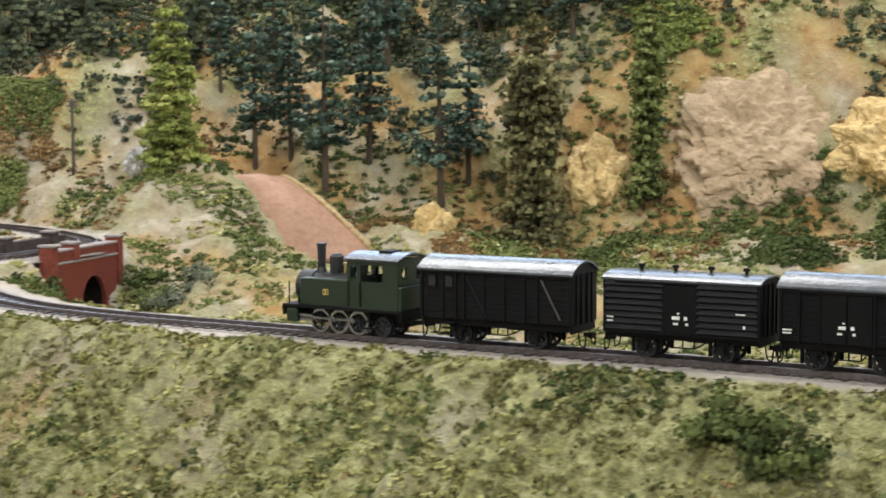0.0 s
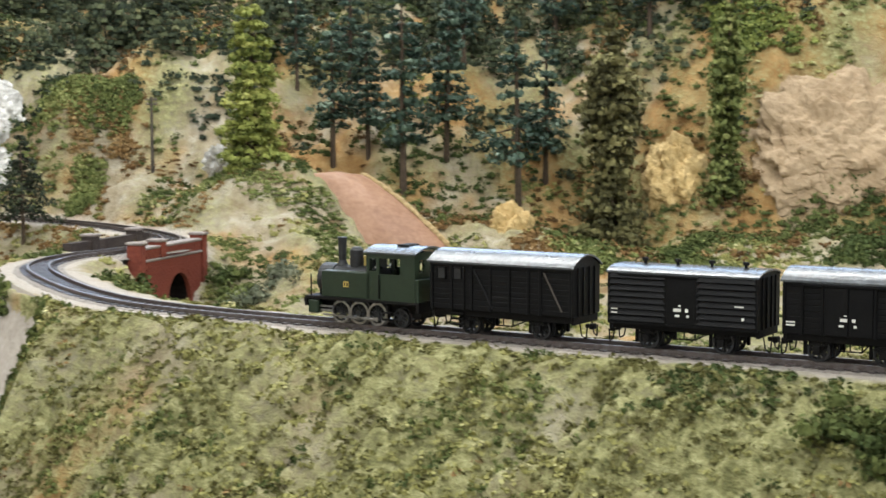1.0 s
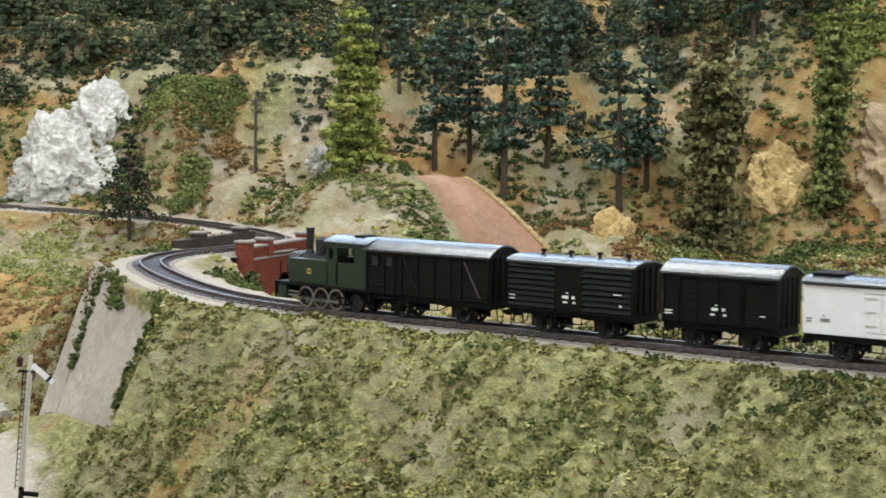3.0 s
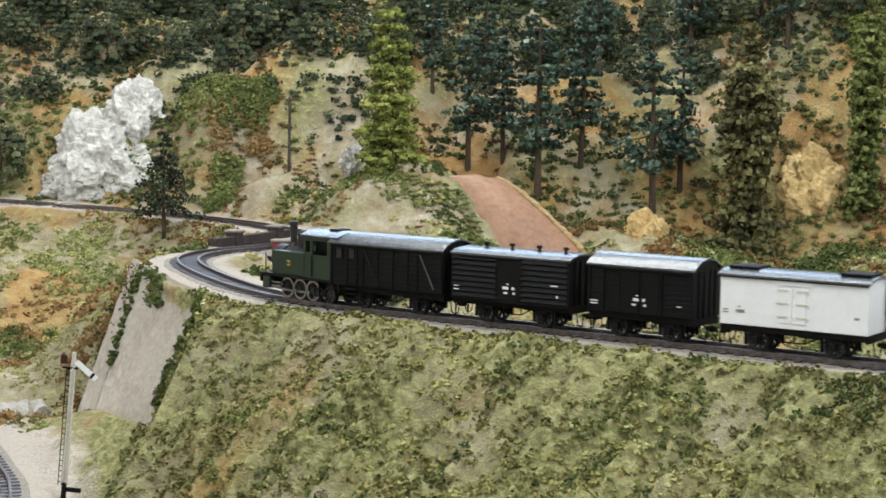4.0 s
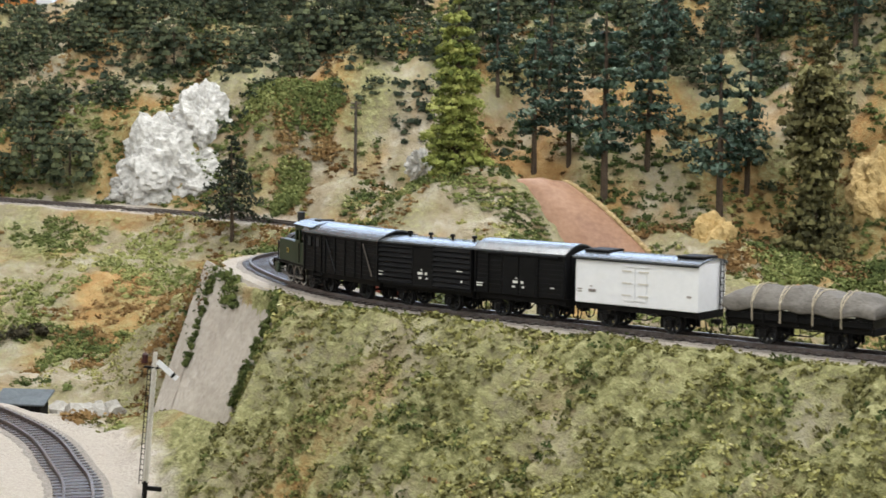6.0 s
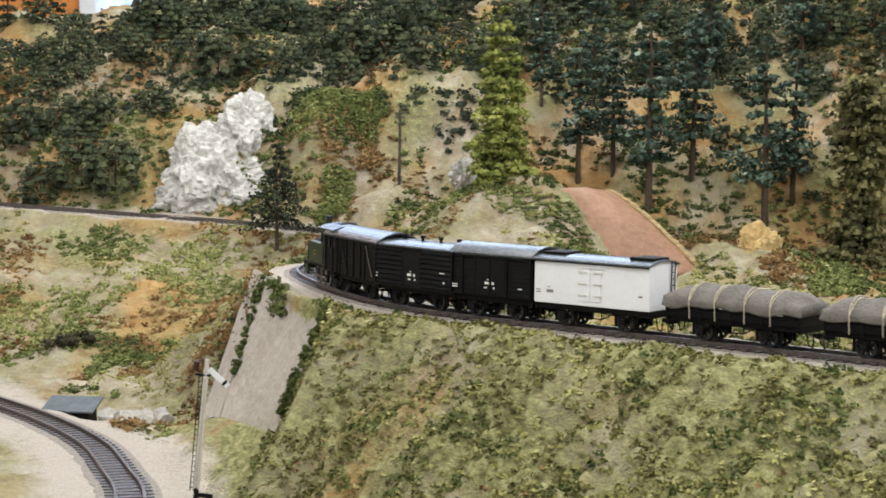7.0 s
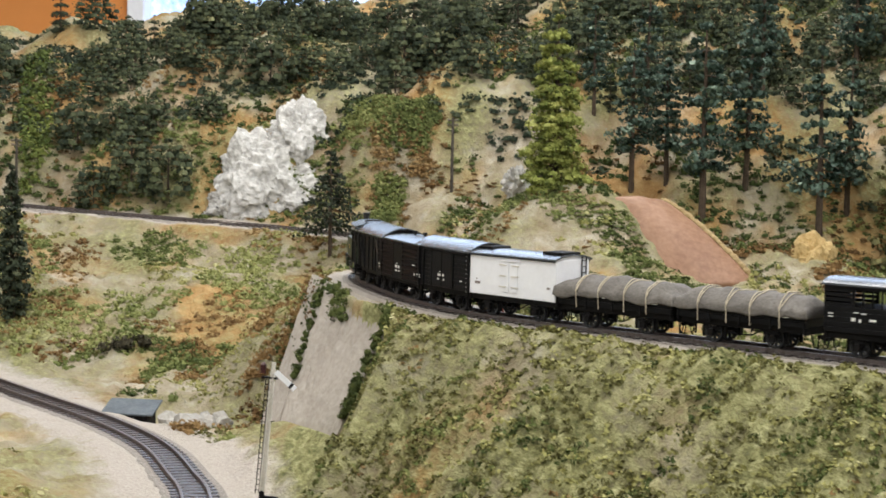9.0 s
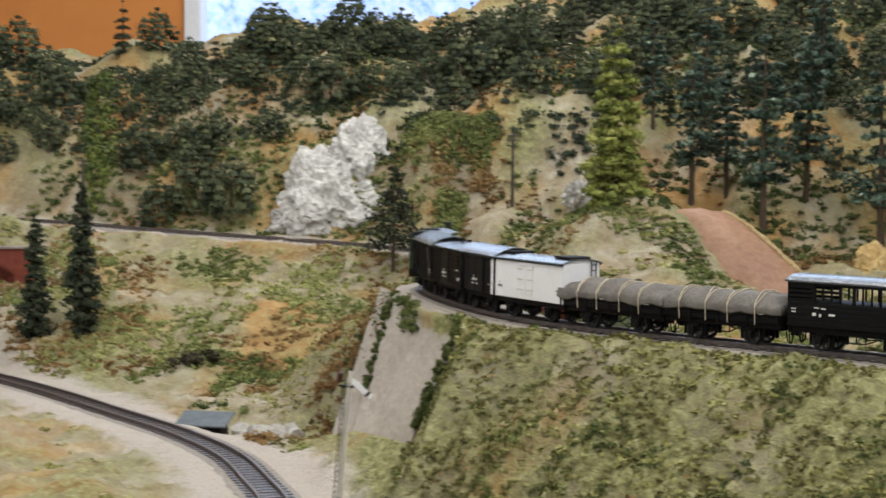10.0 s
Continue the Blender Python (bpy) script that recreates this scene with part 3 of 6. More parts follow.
# ---------------------------------------------------------------- brick bridge
def build_bridge():
    br = tagged(new("brick_bridge"), "red brick railway bridge with arch and stone-capped parapets", "bridge", kind="structure")

    def wall_on(p0, p1, z0, z1, thick, material, name, label="", arch=None, stone=True):
        p0, p1 = Vector((*p0, 0)), Vector((*p1, 0))
        ln = (p1 - p0).length
        ang = math.atan2(p1.y - p0.y, p1.x - p0.x)
        m = Matrix.Translation(p0) @ Matrix.Rotation(ang, 4, "Z")
        bm = bmesh.new()
        if arch:
            a0, a1, foot, spring = arch
            mid, rad = (a0 + a1) / 2, (a1 - a0) / 2
            top = [(mid - rad * math.cos(math.pi * k / 14), spring + rad * 1.15 * math.sin(math.pi * k / 14)) for k in range(15)]
            box(bm, 0, a0, 0, thick, z0, z1)
            box(bm, a1, ln, 0, thick, z0, z1)
            for (u0, v0), (u1, v1) in zip(top[:-1], top[1:]):
                lower = [bm.verts.new((u, y, v)) for y in (0, thick) for u, v in ((u0, v0), (u1, v1))]
                upper = [bm.verts.new((u, y, z1)) for y in (0, thick) for u in (u0, u1)]
                for q in ((0, 1), (1, 3), (3, 2), (2, 0)):
                    bm.faces.new((lower[q[0]], lower[q[1]], upper[q[1]], upper[q[0]]))
                bm.faces.new((lower[0], lower[1], lower[3], lower[2]))
                bm.faces.new((upper[0], upper[1], upper[3], upper[2]))
        else:
            box(bm, 0, ln, 0, thick, z0, z1)
        w_ = part(name, bm, material, br, label)
        w_.matrix_basis = m
        return w_, m, ln

    # near face, set between the end pillars
    face, m, ln = wall_on((-0.121, 1.397), (-0.077, 1.503), 0.195, 0.281, 0.004, M_BRICK, "arch_wall", "red brick face with round arch", arch=(0.046, 0.088, 0.195, 0.232))
    for z, d, name in ((0.2705, 0.0016, "string_course"), (0.281, 0.0012, "coping")):
        bm = bmesh.new()
        box(bm, 0.0, ln, -d, 0.009 + d, z, z + 0.0022, 0.0005)
        part(name, bm, M_STONE, br).matrix_basis = m
    for u in (0.0, 0.036, ln - 0.002):
        bm = bmesh.new()
        box(bm, u - 0.0045, u + 0.0045, -0.0022, 0.0112, 0.195 if u != 0.036 else 0.2727, 0.2858, 0.0005)
        part("pillar", bm, M_BRICK, br).matrix_basis = m
        bm = bmesh.new()
        box(bm, u - 0.0056, u + 0.0056, -0.0034, 0.0124, 0.2858, 0.2882, 0.0006)
        part("pillar_cap", bm, M_STONE, br, "grey stone cap").matrix_basis = m
    bm = bmesh.new()
    box(bm, 0.002, ln - 0.002, 0.004, 0.009, 0.2706, 0.2809)
    part("parapet_wall", bm, M_BRICK, br).matrix_basis = m
    # inside of the arch: barrel and added far wall, near-black to paint its shade
    bm = bmesh.new()
    box(bm, 0.040, 0.046, 0.004, 0.036, 0.195, 0.258)
    box(bm, 0.088, 0.094, 0.004, 0.036, 0.195, 0.258)
    box(bm, 0.040, 0.094, 0.004, 0.036, 0.258, 0.2705)
    box(bm, 0.040, 0.094, 0.036, 0.040, 0.195, 0.2705)
    part("arch_barrel", bm, M_VAULT_SHADE, br).matrix_basis = m
    # brick courses as proud bricks on the visible face
    bm = bmesh.new()
    box(bm, -0.0029, 0.0029, -0.0006, 0.0002, -0.0009, 0.0009)
    me = bpy.data.meshes.new("brick")
    bm.to_mesh(me)
    bm.free()
    me.materials.append(M_BRICK)
    count = 0
    for row in range(22):
        z = 0.2250 + row * 0.0026
        if 0.2695 < z < 0.2738:
            continue
        for col in range(22):
            u = 0.0075 + col * 0.0064 + (0.0032 if row % 2 else 0)
            inside = 0.0425 < u < 0.0915 and z < 0.232 + 1.15 * math.sqrt(max(0, 0.0245**2 - (u - 0.067) ** 2))
            if u > ln - 0.0095 or inside or count >= 300 or z > 0.2802:
                continue
            ob = new("brick", me)
            ob.parent, ob.matrix_basis = br, m @ Matrix.Translation((u, 0, z))
            count += 1
    # far parapet, weathered dark
    _, m2, ln2 = wall_on((-0.185, 1.432), (-0.131, 1.553), 0.255, 0.2845, 0.008, M_DARKSTONE, "far_parapet", "dark weathered parapet wall")
    for u in (0.038, 0.112):
        bm = bmesh.new()
        box(bm, u - 0.0055, u + 0.0055, -0.002, 0.010, 0.255, 0.2878, 0.0005)
        part("pillar", bm, M_DARKSTONE, br).matrix_basis = m2
        bm = bmesh.new()
        box(bm, u - 0.0066, u + 0.0066, -0.0032, 0.0112, 0.2878, 0.2902, 0.0006)
        part("pillar_cap", bm, M_STONE, br, "grey stone cap").matrix_basis = m2
    return br


build_bridge()


# ---------------------------------------------------------------- rocks and clay
def rock_mesh(name, material, rx, ry, rz, seed, sub=4, ridge=0.35, freq=2.2, cell=0.2, chip=0.0):
    bm = bmesh.new()
    bmesh.ops.create_icosphere(bm, subdivisions=sub, radius=1)
    for v in bm.verts:
        p = v.co.copy()
        k = 1 + ridge * noise.fractal(p * freq + Vector((seed, 0, 0)), 1.05, 2.1, 5) + cell * (noise.cell(p * freq * 2.2 + Vector((0, seed, 0))) - 0.5)
        k += chip * (noise.cell(p * freq * 4.1 + Vector((seed, seed, 0))) - 0.5) + 0.6 * chip * (noise.cell(p * freq * 8.3 + Vector((0, seed, seed))) - 0.5)
        v.co = Vector((p.x * rx * k, p.y * ry * k, p.z * rz * k))
    return mesh_ob(name, bm, material)


def place_rock(name, material, x, y, z, r, seed, label, cat="rock", tilt=0, **kw):
    ob = rock_mesh(name, material, *r, seed, **kw)
    ob.matrix_world = pose(x, y, z, tilt, 0, 0)
    return tagged(ob, label, cat)


outcrop = tagged(new("white_outcrop"), "craggy white rock outcrop beside the upper line", "rock")
for wx, wy, wz, wr, ws in ((-0.388, 1.885, 0.335, (0.050, 0.026, 0.060), 3.3), (-0.345, 1.880, 0.318, (0.048, 0.024, 0.044), 9.3), (-0.343, 1.912, 0.380, (0.036, 0.022, 0.054), 5.1), (-0.402, 1.876, 0.300, (0.042, 0.022, 0.026), 7.7)):
    crag = rock_mesh("crag", M_WHITEROCK, *wr, ws, sub=5, ridge=0.34, freq=2.0, cell=0.0, chip=0.045)
    crag.matrix_world = pose(wx, wy, wz, -28)
    crag.parent = outcrop
place_rock("white_boulder", M_WHITEROCK, -0.083, 1.80, 0.340, (0.016, 0.012, 0.019), 8.2, "small white boulder below a fir")
place_rock("yellow_outcrop", M_YELROCK, 0.222, 1.695, 0.258, (0.027, 0.02, 0.036), 2.0, "sunlit yellow rock outcrop at the foot of the hill", sub=5, ridge=0.34, freq=2.2, cell=0.03)
place_rock("tan_cliff", M_TANROCK, 0.572, 1.724, 0.345, (0.094, 0.034, 0.092), 4.4, "tan rock cliff face on the steep hillside", "cliff", -24, sub=6, ridge=0.26, freq=2.6, cell=0.025)
place_rock("ochre_cliff", M_YELROCK, 0.715, 1.70, 0.345, (0.07, 0.045, 0.06), 6.4, "ochre earth cliff face on the steep hillside", "cliff", -12, sub=6, ridge=0.26, freq=2.5, cell=0.025)
place_rock("ochre_cliff", M_YELROCK, 0.408, 1.742, 0.318, (0.036, 0.024, 0.050), 7.4, "ochre bare earth bank between the trees", "cliff", -20, sub=5, ridge=0.30, freq=2.4, cell=0.025)
for bx, by, br_, sd in ((-0.324, 1.206, 0.01, 1), (-0.32, 1.27, 0.0115, 2), (-0.313, 1.282, 0.011, 3), (-0.31, 1.194, 0.0105, 4), (-0.295, 1.242, 0.009, 5), (-0.301, 1.21, 0.01, 6), (-0.329, 1.252, 0.009, 7)):
    ob = place_rock("boulder", M_ROCK, bx, by, gz(bx, by) + br_ * 0.45, (br_ * 1.15, br_ * 1.05, br_ * 0.95), sd * 1.7, "angular grey boulder beside the lower line", sub=2, ridge=0.32, cell=0.12)
    ob["group"] = "boulders by the hut"


def build_clay():
    """Bare clay face running down from the firs towards the line, with a pale rim."""
    nu, nv = 26, 30
    root = tagged(new("clay_slide"), "smooth reddish clay slide below the firs", "clay bank")

    def at(u, v):
        left = Vector((0.004 + 0.060 * v ** 1.1, 1.708 - 0.056 * v, 0.3285 - 0.088 * v ** 1.25))
        right = Vector((0.068 + 0.096 * v ** 0.95, 1.718 - 0.055 * v, 0.3295 - 0.082 * v ** 1.2))
        p = left.lerp(right, u)
        p.y -= 0.010 * math.sin(math.pi * u)
        p.z += 0.004 * math.sin(math.pi * u) + 0.0016 * noise.noise(Vector((u * 4, v * 6, 7)))
        return p

    verts = [at(i / nu, j / nv) for j in range(nv + 1) for i in range(nu + 1)]
    faces = [(j * (nu + 1) + i, j * (nu + 1) + i + 1, (j + 1) * (nu + 1) + i + 1, (j + 1) * (nu + 1) + i) for j in range(nv) for i in range(nu)]
    ob = data_mesh("clay_face", [tuple(v) for v in verts], faces, M_SLIDE, smooth=True)
    so = ob.modifiers.new("thick", "SOLIDIFY")
    so.thickness, so.offset = 0.02, 1
    ob.parent = root
    for name, u, r0 in (("rim", -0.03, 0.0042), ("rim", 1.03, 0.0050)):
        bm = bmesh.new()
        for k in range(64):
            v = k / 63
            p = at(u, v)
            r = r0 * (0.62 + 0.7 * abs(noise.noise(Vector((k * 0.23, u, 1)))))
            bmesh.ops.create_icosphere(bm, subdivisions=2, radius=r, matrix=Matrix.Translation(p + Vector((0, 0.001, 0.0))) @ Matrix.Diagonal((1, 1, 0.7, 1)))
        for vt in bm.verts:
            vt.co += vt.co.normalized() * 0.0012 * noise.noise(vt.co * 300)
        part(name, bm, M_RIM, root, "crumbly yellow earth rim", smooth=True)


build_clay()


# ---------------------------------------------------------------- trees
def tree(name, material, height, width, label, style="pine", seed=0, detail=1.0):
    """A tapered trunk with limbs, and a crown of many small needle flakes in uneven clumps."""
    g = np.random.default_rng(seed)
    root = new(name)
    bm = bmesh.new()
    lean = g.normal(0, 0.012, 2) * height
    rod(bm, (0, 0, -0.008), (lean[0] * 0.5, lean[1] * 0.5, height * 0.55), height * 0.020, height * 0.013, 7)
    rod(bm, (lean[0] * 0.5, lean[1] * 0.5, height * 0.55), (lean[0], lean[1], height * 0.97), height * 0.013, height * 0.003, 6)
    cs, rs, ts = [], [], []
    levels, z0, per = {"fir": (int(9 * detail), 0.10, 9), "olive": (int(24 * detail), 0.06, 8), "pine": (int(11 * detail), 0.30, 5), "round": (int(9 * detail), 0.14, 8)}[style]
    for k in range(levels):
        f = k / (levels - 1)
        z = height * (z0 + (0.97 - z0) * f)
        if style == "fir":
            shape = (1 - f) ** 0.5 * (0.90 + 0.2 * (k % 2)) + 0.08
        elif style == "olive":
            shape = min(1, (1 - f) * 3.2) ** 0.8 * (0.70 + 0.22 * math.sin(f * 9 + seed) + g.normal(0, 0.06)) + 0.25 * (1 - f) ** 3
        elif style == "pine":
            shape = (1 - f) ** 0.45 * g.uniform(0.5, 1.15)
        else:
            shape = math.sin(math.pi * min(1, 0.25 + f * 0.75)) ** 0.7
        reach = 0.5 * width * max(0.12, shape)
        n = max(3, int(per * (0.45 + shape)))
        a0 = g.uniform(0, 6.28)
        for i in range(n):
            if style == "pine" and g.random() < 0.30:
                continue
            a = a0 + 6.283 * i / n + g.normal(0, 0.3)
            r = reach * g.uniform(0.6, 1.1)
            sag = {"fir": 0.55, "pine": 0.22}.get(style, 0.10)
            tip = Vector((math.cos(a) * r + lean[0] * f, math.sin(a) * r + lean[1] * f, z - sag * r + g.normal(0, 0.030 if style == "olive" else 0.010) * height))
            if style in ("pine", "fir"):
                rod(bm, (lean[0] * f, lean[1] * f, z), tip, height * 0.0050, height * 0.0016, 4)
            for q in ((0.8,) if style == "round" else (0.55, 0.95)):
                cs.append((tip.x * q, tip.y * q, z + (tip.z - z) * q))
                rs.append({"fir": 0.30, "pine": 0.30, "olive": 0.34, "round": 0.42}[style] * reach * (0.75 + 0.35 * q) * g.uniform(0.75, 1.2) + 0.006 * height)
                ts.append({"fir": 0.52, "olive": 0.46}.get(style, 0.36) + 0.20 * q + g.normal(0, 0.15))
    part("trunk", bm, M_BARK, root)
    rs = np.minimum(rs, height * {"round": 0.16, "pine": 0.070, "fir": 0.058, "olive": 0.042}[style])
    count = {"round": 12, "olive": 17, "fir": 40, "pine": 24}[style]
    flake = height * {"round": 0.024, "olive": 0.0095, "fir": 0.0078, "pine": 0.0115}[style]
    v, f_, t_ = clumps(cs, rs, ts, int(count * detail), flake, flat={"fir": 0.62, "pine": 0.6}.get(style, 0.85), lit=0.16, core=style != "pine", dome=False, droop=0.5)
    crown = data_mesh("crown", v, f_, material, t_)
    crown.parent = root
    return tagged(root, label, "tree")


def put(ob, x, y, rz=0.0, sink=0.004, s=1.0):
    ob.matrix_world = pose(x, y, gz(x, y) - sink, 0, 0, rz)
    ob.scale = (s, s, s)
    return ob


put(tree("fir_tree", M_FIR, 0.190, 0.062, "bright yellow-green layered fir on the mound", "fir", 1, 1.5), -0.043, 1.717, sink=0.012)
put(tree("spruce_tree", M_OLIVE, 0.250, 0.070, "tall olive-brown columnar spruce at the hill foot", "olive", 2, 1.2), 0.328, 1.715)
put(tree("ivy_tree", M_SCRUB, 0.235, 0.036, "slim dark ivy-covered tree by the cliff", "olive", 3, 1.0), 0.445, 1.705)
put(tree("small_pine", M_DARKTREE, 0.116, 0.076, "small dark pine beside the upper line", "pine", 4, 1.3), -0.275, 1.705)
put(tree("dark_fir", M_DARKTREE, 0.150, 0.036, "dark slender fir on the meadow", "olive", 5, 0.8), -0.555, 1.530)
put(tree("dark_fir", M_DARKTREE, 0.122, 0.032, "dark slender fir on the meadow", "olive", 6, 0.8), -0.606, 1.535)

PINES = [tree("pine_tree", M_PINE, 0.215, 0.080, "blue-green pine with bare lower trunk on the hillside", "pine", 20 + k, 1.15) for k in range(4)]
SPOTS = [(0.114, 1.755, 0, 1.0), (0.236, 1.749, 1, 0.95), (0.162, 1.79, 2, 0.85), (0.040, 1.79, 3, 0.80), (0.078, 1.80, 2, 0.70), (0.268, 1.775, 3, 0.80),
         (0.395, 1.85, 0, 0.75), (0.19, 1.90, 3, 0.75), (0.43, 1.90, 1, 0.7), (0.06, 1.92, 1, 0.7), (0.30, 1.93, 2, 0.75), (0.0, 1.90, 0, 0.6)]
used = set()
for n, (x, y, k, s) in enumerate(SPOTS):
    ob = PINES[k] if k not in used else copy_thing(PINES[k], Matrix())
    used.add(k)
    put(ob, x, y, rz=n * 67, s=s)
    ob["group"] = "pines on the hillside"

WOODS = [tree("woodland_tree", M_WOODS, 0.080, 0.078, "dense dark green tree on the wooded hillside", "round", 40 + k, 0.95) for k in range(3)]
WOODS += [tree("woodland_bush", M_WOODS, 0.062, 0.076, "rounded olive-green tree on the wooded hillside", "round", 47, 0.95)]
WOODS += [tree("woodland_fir", M_DARKTREE, 0.105, 0.034, "dark pointed fir on the wooded hillside", "fir", 50, 0.9)]
used, g = set(), np.random.default_rng(11)
spots = []
for n in range(2600):
    x, y = g.uniform(-1.0, 0.75), g.uniform(1.84, 2.22)
    fy = float(np.interp(x, FOOT_X, FOOT_Y))
    low = 0.05 if x < -0.45 else (0.14 if x < 0.02 else 0.16)
    if y < fy + low - (0.06 if -0.66 < x < -0.47 else 0) or (abs(x + 0.667 + 0.33 * (y - 1.95)) < 0.030):
        continue
    if any((x - a) ** 2 + (y - b) ** 2 < 0.030 ** 2 for a, b in spots):
        continue
    spots.append((x, y))
for n, (x, y) in enumerate(spots[:190]):
    k = 4 if g.random() < 0.12 else int(g.integers(0, 4))
    ob = WOODS[k] if k not in used else copy_thing(WOODS[k], Matrix())
    used.add(k)
    put(ob, x, y, rz=float(g.uniform(0, 360)), sink=0.012, s=float(g.uniform(0.5, 0.95)))
    ob["group"] = "woodland on the hill"


# ---------------------------------------------------------------- undergrowth
def scatter(name, material, label, n, region, size, per, flake, want, seed, flat=0.75, tint=0.45, lit=0.12):
    """Clumps of turf fibre lying on the ground where want(x, y) says so."""
    g = np.random.default_rng(seed)
    x = g.uniform(region[0], region[1], n)
    y = g.uniform(region[2], region[3], n)
    keep = want(x, y, g.random(n))
    x, y = x[keep], y[keep]
    _, near, d, d2, _, _ = land(x, y)
    ok = (d > 0.034) & (d2 > 0.04)
    x, y = x[ok], y[ok]
    r = size * g.uniform(0.5, 1.3, len(x))
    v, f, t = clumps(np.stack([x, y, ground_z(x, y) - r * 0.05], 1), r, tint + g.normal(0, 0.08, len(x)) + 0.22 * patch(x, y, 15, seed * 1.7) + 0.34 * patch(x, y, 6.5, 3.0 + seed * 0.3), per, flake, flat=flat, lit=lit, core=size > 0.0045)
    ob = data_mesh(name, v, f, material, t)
    return tagged(ob, label, "undergrowth", kind="stuff")


def patch(x, y, scale, seed):
    return lattice_noise(x, y, scale, seed, 2)


front_slope = (-0.27, 0.62, 0.55, 1.13)


def on_bank(x, y):
    return x > -0.175 - 0.25 * (1.0 - y)


def streaks(x, y, scale, seed):
    """Slanting ragged streaks, as the mats of turf lie."""
    u, v = 0.88 * x + 0.47 * y, -0.47 * x + 0.88 * y
    return quick_noise(u * 0.65, v * 1.35, scale, seed, 3)


scatter("turf", M_TURF, "matted olive turf on the embankment slope", 26000, front_slope, 0.0038, 13, 0.00105, lambda x, y, r: (streaks(x, y, 17, 2.0) > r * 1.1 - 0.75) & on_bank(x, y), 3, flat=0.6, tint=0.50)
scatter("turf_dark", M_TURF, "darker mossy turf on the embankment slope", 22000, front_slope, 0.0036, 15, 0.0010, lambda x, y, r: (streaks(x, y, 26, 12.0) > 0.0 + r * 0.32) & on_bank(x, y), 4, flat=0.9, tint=0.20)
scatter("moss", M_SCRUB, "deep green moss mats on the embankment slope", 18000, front_slope, 0.0038, 17, 0.0010, lambda x, y, r: (streaks(x, y, 20, 33.0) + 0.3 * streaks(x, y, 70, 3.0) > 0.16 + r * 0.32) & on_bank(x, y), 14, flat=1.0, tint=0.36)
scatter("dry_tufts", M_RUST, "dry ochre tufts on the embankment slope", 9000, front_slope, 0.0034, 11, 0.0010, lambda x, y, r: (streaks(x, y, 15, 31.0) > 0.34 + r * 0.35) & on_bank(x, y), 5, flat=0.6, tint=0.60)
wallside = lambda x, y: ((x < -0.247 - 0.45 * (1.173 - y)) | (y > 1.27)) & ((x > -0.318) | (y > 1.32)) & ((x + 0.313) ** 2 + (y - 1.237) ** 2 > 0.045 ** 2)
scatter("wallside_scrub", M_RUST, "russet scrub on the bank beside the retaining wall", 3000, (-0.40, -0.19, 1.08, 1.50), 0.0085, 26, 0.0012, lambda x, y, r: (patch(x, y, 14, 71.0) > 0.0 + r * 0.4) & wallside(x, y), 15, tint=0.45)
scatter("wallside_green", M_SCRUB, "green scrub on the bank beside the retaining wall", 3400, (-0.40, -0.19, 1.08, 1.50), 0.0090, 26, 0.0012, lambda x, y, r: (patch(x, y, 12, 91.0) > 0.0 + r * 0.4) & wallside(x, y), 17, tint=0.45)
scatter("bank_grass", M_TURF, "thin dry grass on the bank beside the retaining wall", 2600, (-0.38, -0.22, 1.12, 1.45), 0.0042, 12, 0.0010, lambda x, y, r: (patch(x, y, 18, 19.0) > -0.3 + r * 0.6) & wallside(x, y), 30, flat=0.6, tint=0.5)
meadow = (-1.05, -0.2, 1.42, 1.92)
scatter("meadow_scrub", M_SCRUB, "green scrub over the meadow", 13000, meadow, 0.0062, 17, 0.00115, lambda x, y, r: patch(x, y, 9, 7.0) + 0.35 * patch(x, y, 34, 2.0) > 0.0 + r * 0.3, 6, tint=0.70)
scatter("meadow_russet", M_RUST, "russet heather over the meadow", 9000, meadow, 0.0055, 17, 0.00110, lambda x, y, r: patch(x, y, 10, 17.0) > 0.12 + r * 0.3, 7, tint=0.58)
scatter("meadow_turf", M_TURF, "thin turf over the meadow", 7000, (-1.05, -0.2, 0.75, 1.92), 0.0060, 14, 0.0013, lambda x, y, r: (patch(x, y, 13, 27.0) > 0.05 + r * 0.4) & ((y > 1.42) | (x < -0.46 + 0.5 * (1.2 - y))), 16, tint=0.58)
scatter("bank_scrub", M_SCRUB, "green scrub on the banks inside the curve", 9000, (-0.16, 0.6, 1.06, 1.78), 0.0062, 20, 0.0012, lambda x, y, r: (patch(x, y, 12, 3.0) > 0.0 + r * 0.4) & ~((abs(x - 0.085) < 0.07) & (y > 1.62)), 8, tint=0.48)
scatter("bank_turf", M_TURF, "turf on the banks inside the curve", 5000, (-0.16, 0.6, 1.06, 1.78), 0.0070, 14, 0.0014, lambda x, y, r: (patch(x, y, 14, 33.0) > -0.1 + r * 0.5) & ~((abs(x - 0.085) < 0.07) & (y > 1.62)), 18, tint=0.6)
on_hill = lambda x, y: y > np.interp(x, FOOT_X, FOOT_Y) - 0.045
off_cliff = lambda x, y: ~((x > 0.475) & (x < 0.66) & (y < 1.775) & (y > 1.690))
right_side = lambda x: 0.40 * ease(x, 0.26, 0.36)
scatter("hill_scrub", M_SCRUB, "mixed green scrub on the hillside", 12500, (-1.05, 0.85, 1.62, 2.12), 0.0072, 17, 0.0015, lambda x, y, r: (patch(x, y, 9, 4.0) + right_side(x) > -0.06 + r * 0.4) & on_hill(x, y) & off_cliff(x, y), 9, tint=0.40)
